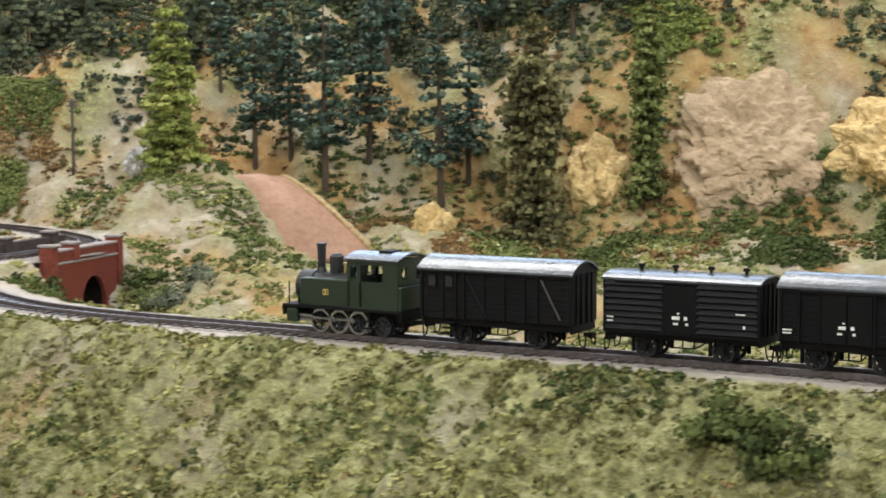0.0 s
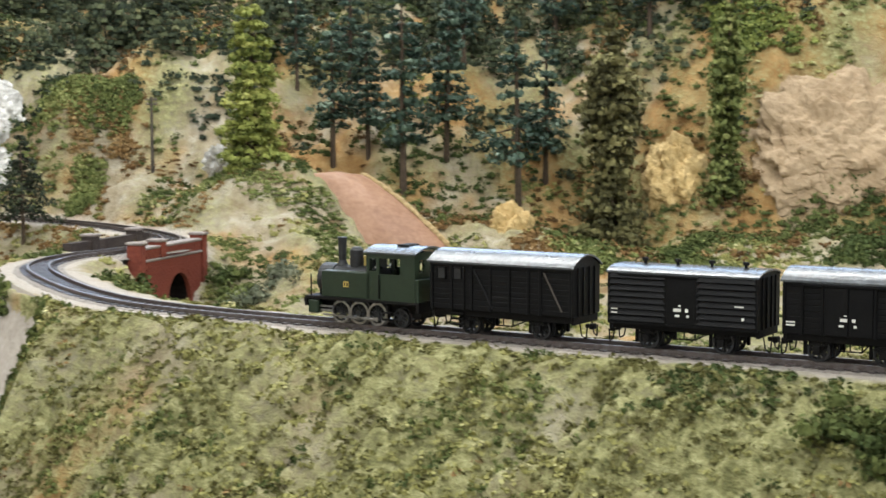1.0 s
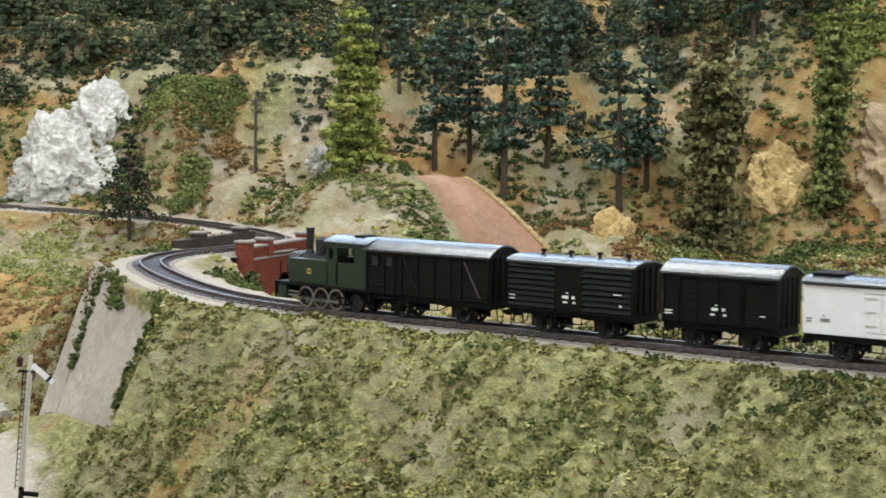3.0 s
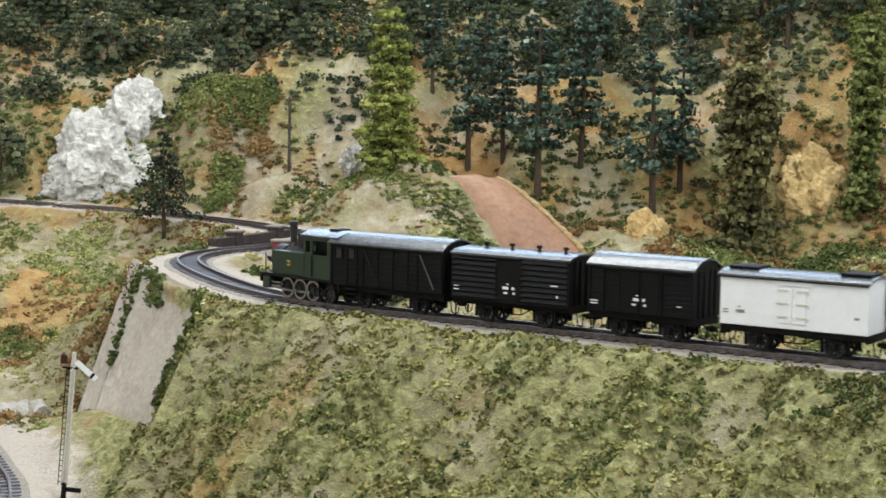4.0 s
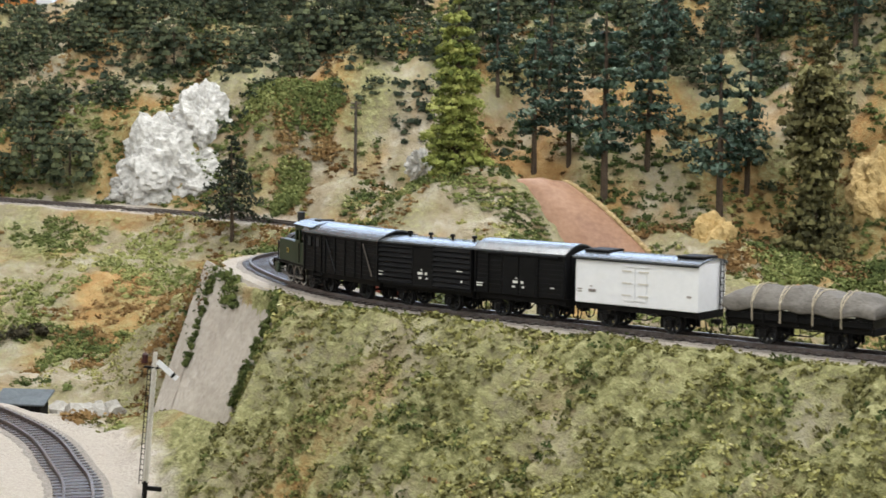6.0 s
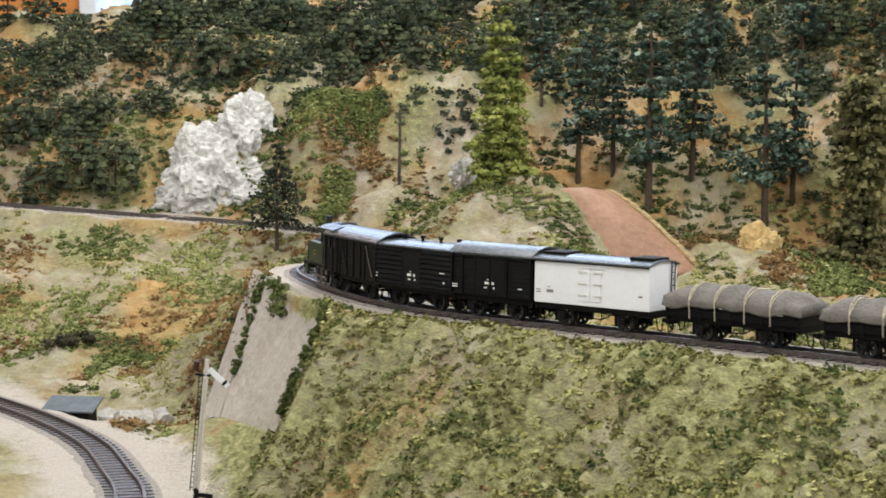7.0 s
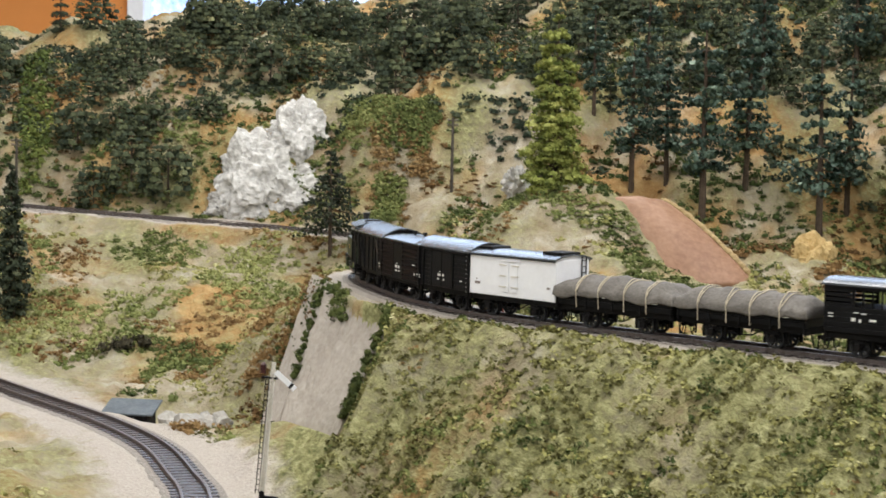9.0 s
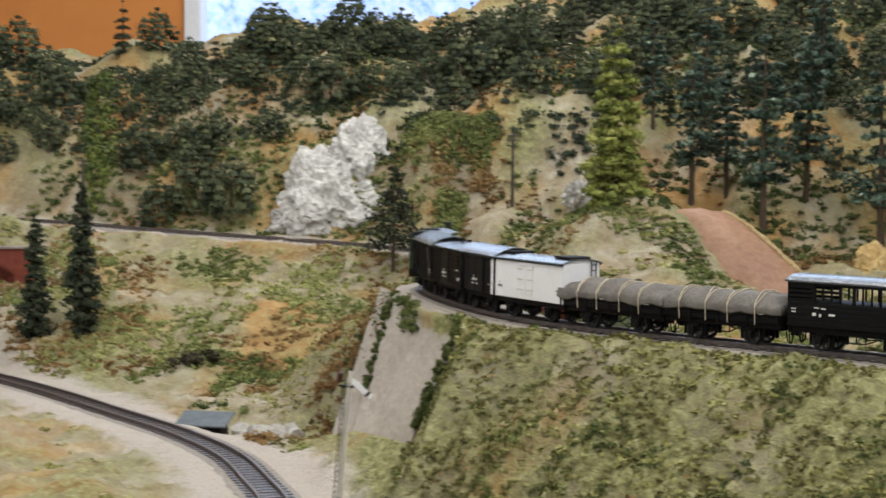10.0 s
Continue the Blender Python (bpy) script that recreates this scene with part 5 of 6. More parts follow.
def marks(root, spots, material=None, y=None):
    """Lettering as plain bars: x, z, width, height."""
    for x, z, w_, h_ in spots:
        bm = bmesh.new()
        yy = (W + 0.0004) if y is None else y
        box(bm, x - w_ / 2, x + w_ / 2, yy, yy + 0.0002, z - h_ / 2, z + h_ / 2)
        part("marking", bm, material or M_LETTER, root)


def end_details(root, half, material):
    for end in (-1, 1):
        for u in (-0.0095, -0.0035, 0.0035, 0.0095):
            bm = bmesh.new()
            x0, x1 = sorted((end * (half - 0.0001), end * (half + 0.0008)))
            box(bm, x0, x1, u - 0.0006, u + 0.0006, FLOOR_Z, EAVES_Z, 0.0002)
            part("end_post", bm, material, root)


def brake_van(length):
    half = length / 2
    root = tagged(new("luggage_van"), "black goods brake van with small windows and diagonal braces", "railway van", "", "")
    root["group"] = "goods train"
    body_core(root, half, M_BLACK)
    end_details(root, half, M_BLACK)
    for k in range(9):
        strip(root, "plank", M_BLACK, -half + 0.0004, half - 0.0004, FLOOR_Z + 0.0004 + k * 0.0029, FLOOR_Z + 0.0031 + k * 0.0029, 0.0005)
    for x in (-half + 0.001, -half + 0.0195, -half + 0.027, -0.006, 0.006, 0.018, half - 0.022, half - 0.014, half - 0.001):
        strip(root, "frame_post", M_BLACK, x - 0.0008, x + 0.0008, FLOOR_Z, EAVES_Z, 0.0013)
    strip(root, "eaves_rail", M_BLACK, -half, half, EAVES_Z - 0.0016, EAVES_Z, 0.0014)
    for sgn in (-1, 1):
        for x in (half - 0.018, half - 0.0075):
            bm = bmesh.new()
            y0, y1 = sorted((sgn * (W - 0.001), sgn * (W + 0.0003)))
            box(bm, x - 0.0026, x + 0.0026, y0, y1, 0.0315, 0.0372)
            win = part("window", bm, M_SMOKEBOX, root, "small dark window")
            for a, b, c, d in ((-0.003, -0.0024, 0.031, 0.0377), (0.0024, 0.003, 0.031, 0.0377), (-0.003, 0.003, 0.031, 0.0316), (-0.003, 0.003, 0.0371, 0.0377)):
                bm = bmesh.new()
                box(bm, x + a, x + b, y0, sgn * (W + 0.0009) if sgn > 0 else y1, c, d)
                part("window_frame", bm, M_BLACK, win)
        for x0, z0, x1, z1, m_ in ((0.004, FLOOR_Z + 0.002, 0.0165, EAVES_Z - 0.003, M_BLACK), (-half + 0.006, FLOOR_Z + 0.003, -half + 0.017, EAVES_Z - 0.003, M_POLE)):
            bm = bmesh.new()
            rod(bm, (x0, sgn * (W + 0.0006), z0), (x1, sgn * (W + 0.0006), z1), 0.0006, seg=4)
            part("diagonal_brace", bm, m_, root, "diagonal brace")
        bm = bmesh.new()
        for z in (0.0055, 0.0085, 0.0115):
            box(bm, half - 0.021, half - 0.013, min(sgn * 0.0125, sgn * 0.016), max(sgn * 0.0125, sgn * 0.016), z, z + 0.0007)
        part("footstep", bm, M_UNDER, root)
    arched_roof(root, half, M_ROOF, 0.0062, 0.0012, label="grey arched roof")
    running_gear(root, half, length * 0.50)
    return root


def louvre_van(length):
    half = length / 2
    root = tagged(new("ventilated_van"), "black louvred goods van with round roof ventilators", "railway van")
    root["group"] = "goods train"
    body_core(root, half, M_BLACK)
    end_details(root, half, M_BLACK)
    for a, b in ((-half + 0.001, -0.0088), (0.0088, half - 0.001)):
        for k in range(8):
            z = FLOOR_Z + 0.0008 + k * 0.0032
            for sgn in (-1, 1):
                bm = bmesh.new()
                vs = box(bm, a, b, -0.0005, 0.0005, -0.0016, 0.0016)
                bmesh.ops.rotate(bm, cent=(0, 0, 0), matrix=Matrix.Rotation(sgn * 0.42, 3, "X"), verts=vs)
                bmesh.ops.translate(bm, vec=((0, sgn * (W + 0.0001), z + 0.0016)), verts=vs)
                part("louvre_slat", bm, M_BLACK, root)
    strip(root, "sliding_door", M_BLACK, -0.0082, 0.0082, FLOOR_Z + 0.0006, EAVES_Z - 0.002, 0.0013)
    strip(root, "door_rail", M_BLACK, -0.0095, half - 0.006, EAVES_Z - 0.0016, EAVES_Z - 0.0004, 0.0018)
    for x in (-half + 0.0008, -0.009, 0.009, half - 0.0008):
        strip(root, "frame_post", M_BLACK, x - 0.0008, x + 0.0008, FLOOR_Z, EAVES_Z, 0.0014)
    strip(root, "bottom_rail", M_BLACK, -half, half, FLOOR_Z - 0.0008, FLOOR_Z + 0.0006, 0.0012)
    arched_roof(root, half, M_ROOF, 0.0028, 0.0008, label="low grey roof", flat=3.0)
    for x in (-0.029, -0.0105, 0.0085, 0.027):
        bm = bmesh.new()
        rod(bm, (x, 0, EAVES_Z + 0.0028), (x, 0, EAVES_Z + 0.0052), 0.0009, seg=8)
        rod(bm, (x, 0, EAVES_Z + 0.0050), (x, 0, EAVES_Z + 0.0066), 0.0019, 0.0015, seg=10)
        part("roof_ventilator", bm, M_UNDER, root, "round black ventilator")
    yy = W + 0.0008
    marks(root, [(0.0005, 0.0245, 0.0012, 0.0008), (0.0018, 0.0222, 0.0042, 0.0017), (-0.0034, 0.0222, 0.0017, 0.0017), (0.0018, 0.0193, 0.0025, 0.0011), (-0.004, 0.0193, 0.0014, 0.0012),
                 (half - 0.004, 0.0212, 0.0036, 0.0008), (half - 0.004, 0.0190, 0.0034, 0.0008), (-half + 0.0095, 0.0258, 0.005, 0.0006), (-half + 0.0075, 0.0195, 0.0013, 0.0016)], y=yy)
    running_gear(root, half, length * 0.50)
    return root


def plain_van(length):
    half = length / 2
    root = tagged(new("covered_van"), "black planked covered goods van with double doors", "railway van")
    root["group"] = "goods train"
    body_core(root, half, M_BLACK)
    end_details(root, half, M_BLACK)
    for k in range(9):
        strip(root, "plank", M_BLACK, -half + 0.0004, half - 0.0004, FLOOR_Z + 0.0004 + k * 0.0029, FLOOR_Z + 0.0031 + k * 0.0029, 0.0004)
    for a, b in ((-0.0125, -0.0006), (0.0, 0.0119)):
        strip(root, "door", M_BLACK, a, b, FLOOR_Z + 0.0005, EAVES_Z - 0.0022, 0.0012)
    for x in (-half + 0.0008, -0.0135, 0.0128, half - 0.0008, half - 0.010):
        strip(root, "frame_post", M_BLACK, x - 0.0007, x + 0.0007, FLOOR_Z, EAVES_Z, 0.0013)
    strip(root, "door_rail", M_BLACK, -half + 0.004, half - 0.010, EAVES_Z - 0.0020, EAVES_Z - 0.0008, 0.0017)
    arched_roof(root, half, M_ROOF, 0.0058, 0.001, label="grey arched roof")
    marks(root, [(0.0010, 0.0248, 0.0014, 0.0006), (0.0018, 0.0226, 0.0036, 0.0016), (-0.0032, 0.0226, 0.0018, 0.0016), (0.0030, 0.0197, 0.0024, 0.0010), (-0.0040, 0.0197, 0.0015, 0.0013),
                 (half - 0.0045, 0.0202, 0.0046, 0.0007), (half - 0.0045, 0.0187, 0.0044, 0.0007), (-half + 0.008, 0.0207, 0.003, 0.0006)], y=W + 0.0009)
    running_gear(root, half, length * 0.50)
    return root


def reefer(length):
    half = length / 2
    root = tagged(new("refrigerator_van"), "white refrigerator van with black roof hatches", "railway van")
    root["group"] = "goods train"
    body_core(root, half, M_WHITE, label="white insulated body")
    for x0, x1 in ((-0.0076, -0.0002), (0.0002, 0.0076)):
        strip(root, "door", M_WHITE, x0, x1, FLOOR_Z + 0.003, EAVES_Z - 0.004, 0.0005)
    for z in (0.0205, 0.0275, 0.0345):
        for x in (-0.0055, 0.0055):
            strip(root, "hinge", M_SIGWHITE, x - 0.0030, x + 0.0030, z - 0.0003, z + 0.0004, 0.0010, bevel=0)
    strip(root, "door_head", M_WHITE, -0.010, 0.008, EAVES_Z - 0.0034, EAVES_Z - 0.0028, 0.001, bevel=0)
    arched_roof(root, half, M_ROOF, 0.0028, 0.001, label="dark roof", flat=2.4)
    strip(root, "eaves_rail", M_UNDER, -half, half, EAVES_Z - 0.0012, EAVES_Z + 0.0002, 0.0012)
    for end in (-1, 1):
        bm = bmesh.new()
        x = end * (half - 0.010)
        box(bm, x - 0.0085, x + 0.0085, -0.009, 0.009, EAVES_Z + 0.0030, EAVES_Z + 0.0046, 0.0005)
        part("ice_hatch", bm, M_UNDER, root, "black roof hatch")
        bm = bmesh.new()
        xe = end * (half + 0.001)
        for u in (-0.0115, -0.0075):
            rod(bm, (xe, u, FLOOR_Z), (xe, u, EAVES_Z + 0.002), 0.0004, seg=5)
        for k in range(7):
            rod(bm, (xe, -0.0115, FLOOR_Z + 0.003 + k * 0.0038), (xe, -0.0075, FLOOR_Z + 0.003 + k * 0.0038), 0.0003, seg=4)
        part("ladder", bm, M_UNDER, root, "black end ladder")
    marks(root, [(half - 0.012, 0.0215, 0.005, 0.0017), (half - 0.0035, 0.0220, 0.003, 0.0006), (half - 0.0035, 0.0205, 0.003, 0.0006), (half - 0.0112, 0.0240, 0.0014, 0.0006), (-half + 0.006, 0.0225, 0.0028, 0.0012)], M_STONE, y=W - 0.0005)
    running_gear(root, half, length * 0.52)
    return root


def tarped_wagon(length, seed):
    half = length / 2
    root = tagged(new("open_wagon"), "black open goods wagon with roped load cover", "railway wagon")
    root["group"] = "goods train"
    root_paint[root] = M_BLACK
    top = 0.0245
    for sgn in (-1, 1):
        for k in range(3):
            bm = bmesh.new()
            y0, y1 = sorted((sgn * (W - 0.0016), sgn * (W - 0.0002)))
            box(bm, -half, half, y0, y1, FLOOR_Z + k * 0.0035, FLOOR_Z + 0.0034 + k * 0.0035, 0.0002)
            part("side_board", bm, M_BLACK, root)
    for end in (-1, 1):
        bm = bmesh.new()
        x0, x1 = sorted((end * (half - 0.0014), end * half))
        box(bm, x0, x1, -W + 0.0016, W - 0.0016, FLOOR_Z, top, 0.0002)
        part("end_board", bm, M_BLACK, root)
    bm = bmesh.new()
    box(bm, -half + 0.0014, half - 0.0014, -W + 0.0016, W - 0.0016, FLOOR_Z, FLOOR_Z + 0.001)
    part("floor", bm, M_UNDER, root)
    for x in (-half + 0.001, -0.020, 0.0, 0.020, half - 0.001):
        strip(root, "stanchion", M_BLACK, x - 0.0006, x + 0.0006, FLOOR_Z - 0.002, top, 0.0010)
    marks(root, [(0.006, 0.0205, 0.0022, 0.0012), (0.0022, 0.0205, 0.0016, 0.0014), (half - 0.006, 0.0220, 0.0045, 0.0007), (half - 0.006, 0.0203, 0.0045, 0.0007), (-half + 0.012, 0.0222, 0.0016, 0.0013), (-half + 0.012, 0.0195, 0.004, 0.0006)], y=W + 0.0005)
    running_gear(root, half, length * 0.48)
    # the canvas is a thing of its own, tied over the load; it travels with the wagon as a part of it
    nu, nv = 46, 26

    def shape(u, v):
        x = (u * 2 - 1) * (half + 0.001)
        a = v * 2 - 1
        loaf = 0.0088 * (1 - abs(u * 2 - 1) ** 6) * (0.75 + 0.35 * noise.noise(Vector((u * 5, seed, 0)))) + 0.0018 * noise.noise(Vector((u * 11, v * 6, seed)))
        if abs(a) < 0.62:
            y, z = a / 0.62 * (W + 0.0006), top + 0.0006 + loaf * (1 - abs(a / 0.62) ** 3.5)
            z -= 0.0022 * abs(noise.noise(Vector((u * 9, 3, seed)))) * abs(a / 0.62)
        else:
            k = (abs(a) - 0.62) / 0.38
            y = math.copysign(W + 0.0006 + 0.0010 * min(1, k * 3) + 0.0006 * math.sin(u * 40 + seed) * k, a)
            z = top - k * (0.0050 + 0.0024 * noise.noise(Vector((u * 6, 8, seed + a)))) 
        return Vector((x, y, z))

    bm = bmesh.new()
    grid = [[bm.verts.new(shape(i / nu, j / nv)) for i in range(nu + 1)] for j in range(nv + 1)]
    for j in range(nv):
        for i in range(nu):
            bm.faces.new((grid[j][i], grid[j][i + 1], grid[j + 1][i + 1], grid[j + 1][i]))
    for end, i in ((-1, 0), (1, nu)):
        low = [bm.verts.new((grid[j][i].co.x + end * 0.0006, grid[j][i].co.y, min(grid[j][i].co.z, top - 0.005))) for j in range(nv + 1)]
        for j in range(nv):
            bm.faces.new((grid[j][i], grid[j + 1][i], low[j + 1], low[j]))
    sheet = part("load_cover", bm, M_TARP, root, "sagging grey canvas load cover", smooth=True)
    so = sheet.modifiers.new("thick", "SOLIDIFY")
    so.thickness = 0.0005
    for n, c in enumerate((0.20, 0.40, 0.60, 0.80)):
        for du in (-0.028, 0.03):
            cu = bpy.data.curves.new("rope", "CURVE")
            cu.dimensions, cu.bevel_depth, cu.bevel_resolution = "3D", 0.00034, 1
            sp = cu.splines.new("POLY")
            pts = [shape(c + du * (1 - abs(2 * k / 24 - 1)) + 0.01 * math.sin(n * 3 + seed), 0.12 + 0.76 * k / 24) for k in range(25)]
            pts = [Vector((pts[0].x, W + 0.0012 if pts[0].y > 0 else -W - 0.0012, FLOOR_Z - 0.001))] + [p + Vector((0, math.copysign(0.0005, p.y) if abs(p.y) > 0.012 else 0, 0.0005)) for p in pts] + [Vector((pts[-1].x, W + 0.0012 if pts[-1].y > 0 else -W - 0.0012, FLOOR_Z - 0.001))]
            sp.points.add(len(pts) - 1)
            for q, p in zip(sp.points, pts):
                q.co = (*p, 1)
            cu.materials.append(M_ROPE)
            r = new("rope", cu)
            r.parent = root
    return root


def stock_van(length):
    half = length / 2
    root = tagged(new("cattle_van"), "black slatted goods van with open upper windows", "railway van")
    root["group"] = "goods train"
    root_paint[root] = M_BLACK
    mid = 0.0285
    bm = bmesh.new()
    box(bm, -half, half, -W + 0.0006, W - 0.0006, FLOOR_Z, mid, 0.0003)
    part("body", bm, M_BLACK, root)
    for k in range(5):
        strip(root, "plank", M_BLACK, -half + 0.0004, half - 0.0004, FLOOR_Z + 0.0003 + k * 0.0029, FLOOR_Z + 0.0030 + k * 0.0029, 0.0005)
    for sgn in (-1, 1):
        y0, y1 = sorted((sgn * (W - 0.0014), sgn * (W - 0.0002)))
        xs_ = [-half, -half + 0.0135] + [half - 0.032 + 0.0052 * k for k in range(5)] + [half - 0.0115, half]
        cols = [(-half, -half + 0.001), (half - 0.001, half), (half - 0.0185, half - 0.0165), (-0.001, 0.001), (-half + 0.012, -half + 0.0135)]
        cols += [(half - 0.0175 - 0.0056 * k - 0.0005, half - 0.0175 - 0.0056 * k + 0.0005) for k in range(1, 4)]
        cols += [(0.0 - 0.0056 * k - 0.0005, 0.0 - 0.0056 * k + 0.0005) for k in range(1, 5)]
        for a, b in cols:
            bm = bmesh.new()
            box(bm, a, b, y0, y1, mid, EAVES_Z, 0.0002)
            part("window_post", bm, M_BLACK, root)
        bm = bmesh.new()
        box(bm, -half, half, y0, y1, EAVES_Z - 0.0022, EAVES_Z)
        part("eaves_rail", bm, M_BLACK, root)
        for k in range(4):
            bm = bmesh.new()
            box(bm, half - 0.0165, half - 0.001, y0, y1, mid + 0.0004 + k * 0.0026, mid + 0.0021 + k * 0.0026)
            part("slat", bm, M_BLACK, root)
    for end in (-1, 1):
        bm = bmesh.new()
        x0, x1 = sorted((end * (half - 0.001), end * half))
        box(bm, x0, x1, -W + 0.0014, W - 0.0014, mid, EAVES_Z)
        part("end_wall", bm, M_BLACK, root)
    arched_roof(root, half, M_ROOF, 0.0032, 0.0012, label="grey shallow roof", flat=2.6)
    marks(root, [(half - 0.020, 0.0258, 0.0030, 0.0006), (half - 0.0245, 0.0255, 0.0030, 0.0006), (half - 0.0185, 0.0220, 0.0024, 0.0018), (half - 0.0225, 0.0215, 0.0014, 0.0018), (half - 0.030, 0.0222, 0.004, 0.0012), (half - 0.005, 0.0245, 0.003, 0.0006), (half - 0.005, 0.0228, 0.003, 0.0006)], y=W + 0.0009)
    running_gear(root, half, length * 0.55)
    return root


RODS = []


def locomotive(length):
    f = length / 2  # front at +f
    root = tagged(new("tank_locomotive"), "dark green steam tank locomotive with tall black chimney", "locomotive")
    root["group"] = "goods train"

    def b_(name, m, *a, bevel=0.0, label=""):
        bm = bmesh.new()
        box(bm, *a, bevel)
        return part(name, bm, m, root, label)

    b_("footplate", M_UNDER, -f + 0.002, f - 0.002, -0.0148, 0.0148, 0.0140, 0.0158, bevel=0.0002)
    b_("frame", M_UNDER, -f + 0.004, f - 0.004, -0.0062, 0.0062, 0.0055, 0.0140)
    b_("buffer_beam", M_UNDER, f - 0.0022, f - 0.0006, -0.0148, 0.0148, 0.0095, 0.0158, bevel=0.0002)
    b_("rear_beam", M_UNDER, -f + 0.0004, -f + 0.0022, -0.0148, 0.0148, 0.0095, 0.0158, bevel=0.0002)
    for sgn in (-1, 1):
        y0, y1 = sorted((sgn * 0.0078, sgn * 0.0146))
        b_("side_tank", M_GREEN, -f + 0.034, f - 0.013, y0, y1, 0.0158, 0.0312, bevel=0.0005, label="dark green side water tank")
        b_("cylinder_block", M_GREEN, f - 0.0105, f - 0.0030, min(sgn * 0.0095, sgn * 0.0148), max(sgn * 0.0095, sgn * 0.0148), 0.0055, 0.0135, bevel=0.0008)
        bm = bmesh.new()
        rod(bm, (f - 0.0035, sgn * 0.012, 0.0158), (f - 0.0035, sgn * 0.012, 0.0285), 0.0004, seg=5)
        part("handrail", bm, M_UNDER, root)
        bm = bmesh.new()
        rod(bm, (f - 0.0006, sgn * 0.0085, 0.0125), (f + 0.0022, sgn * 0.0085, 0.0125), 0.0011, seg=8)
        rod(bm, (f + 0.0022, sgn * 0.0085, 0.0125), (f + 0.0029, sgn * 0.0085, 0.0125), 0.0022, seg=12)
        part("buffer", bm, M_UNDER, root)
        bm = bmesh.new()
        yy = sgn * 0.0147
        box(bm, f - 0.031 - 0.0018, f - 0.031 + 0.0018, min(yy, yy + sgn * 0.0004), max(yy, yy + sgn * 0.0004), 0.0222, 0.0255)
        part("number_plate", bm, M_BRASS, root, "small brass plate")
        bm = bmesh.new()
        for x in (f - 0.032, f - 0.0302):
            box(bm, x - 0.0004, x + 0.0004, min(yy + sgn * 0.0004, yy + sgn * 0.0006), max(yy + sgn * 0.0004, yy + sgn * 0.0006), 0.0230, 0.0248)
        part("marking", bm, M_UNDER, root)
    bm = bmesh.new()
    rod(bm, (-f + 0.034, 0, 0.0255), (f - 0.0075, 0, 0.0255), 0.0082, seg=24)
    part("boiler", bm, M_SMOKEBOX, root, smooth=False)
    bm = bmesh.new()
    rod(bm, (f - 0.0155, 0, 0.0250), (f - 0.0058, 0, 0.0250), 0.0094, seg=24)
    rod(bm, (f - 0.0058, 0, 0.0250), (f - 0.0046, 0, 0.0250), 0.0078, 0.0062, seg=24)
    part("smokebox", bm, M_SMOKEBOX, root, "black round smokebox")
    b_("saddle", M_UNDER, f - 0.015, f - 0.006, -0.007, 0.007, 0.0150, 0.0200)
    bm = bmesh.new()
    rod(bm, (f - 0.0180, 0, 0.0330), (f - 0.0180, 0, 0.0362), 0.0036, 0.0022, 16)
    rod(bm, (f - 0.0180, 0, 0.0360), (f - 0.0180, 0, 0.0490), 0.0022, 0.0027, 16)
    rod(bm, (f - 0.0180, 0, 0.0490), (f - 0.0180, 0, 0.0500), 0.0031, 0.0029, 16)
    part("chimney", bm, M_SMOKEBOX, root, "tall black chimney")
    for x, r, z in ((f - 0.0285, 0.0041, 0.0445), (f - 0.0395, 0.0033, 0.0425)):
        bm = bmesh.new()
        rod(bm, (x, 0, 0.031), (x, 0, z - 0.0018), r, r, 16)
        rod(bm, (x, 0, z - 0.0018), (x, 0, z), r, r * 0.55, 16)
        part("dome", bm, M_SMOKEBOX, root, "black steam dome")
    bm = bmesh.new()
    rod(bm, (f - 0.0345, 0, 0.0333), (f - 0.0345, 0, 0.0385), 0.0009, seg=8)
    rod(bm, (f - 0.0345, 0, 0.0385), (f - 0.0345, 0, 0.0395), 0.0013, seg=8)
    part("safety_valve", bm, M_BRASS, root)
    # cab
    c0, c1 = -f + 0.0030, -f + 0.0365
    zc = 0.0428
    cab = new("cab")
    cab.parent = root
    cab["label"] = "dark green driver's cab"
    for sgn in (-1, 1):
        y0, y1 = sorted((sgn * 0.0136, sgn * 0.0146))
        for n, (a, b, z0, z1) in enumerate(((c0, c0 + 0.0100, 0.0158, zc), (c0 + 0.0100, c0 + 0.0245, 0.0158, 0.0310), (c0 + 0.0245, c1, 0.0158, 0.0318), (c0 + 0.0245, c0 + 0.0268, 0.0318, zc),
                                            (c1 - 0.0020, c1, 0.0318, zc), (c0 + 0.0268, c1 - 0.002, 0.0398, zc), (c0 + 0.0268, c1 - 0.002, 0.0318, 0.0325), (c0 + 0.0100, c0 + 0.0245, 0.0402, zc))):
            bm = bmesh.new()
            box(bm, a, b, y0, y1, z0, z1)
            part("side_panel", bm, M_GREEN, cab)
        bm = bmesh.new()
        rod(bm, (c0 + 0.0245, sgn * 0.0152, 0.017), (c0 + 0.0245, sgn * 0.0152, 0.0305), 0.0004, seg=5)
        part("grab_rail", bm, M_UNDER, cab)
    for x in (c1 - 0.001, c0):
        for y0, y1, z0, z1 in ((-0.0136, 0.0136, 0.0158, 0.0325), (-0.0136, 0.0136, 0.0395, zc + 0.001), (-0.0136, -0.0100, 0.0325, 0.0395), (-0.0046, 0.0046, 0.0325, 0.0395), (0.0100, 0.0136, 0.0325, 0.0395)):
            bm = bmesh.new()
            box(bm, x, x + 0.001, y0, y1, z0, z1)
            part("end_panel", bm, M_GREEN, cab)
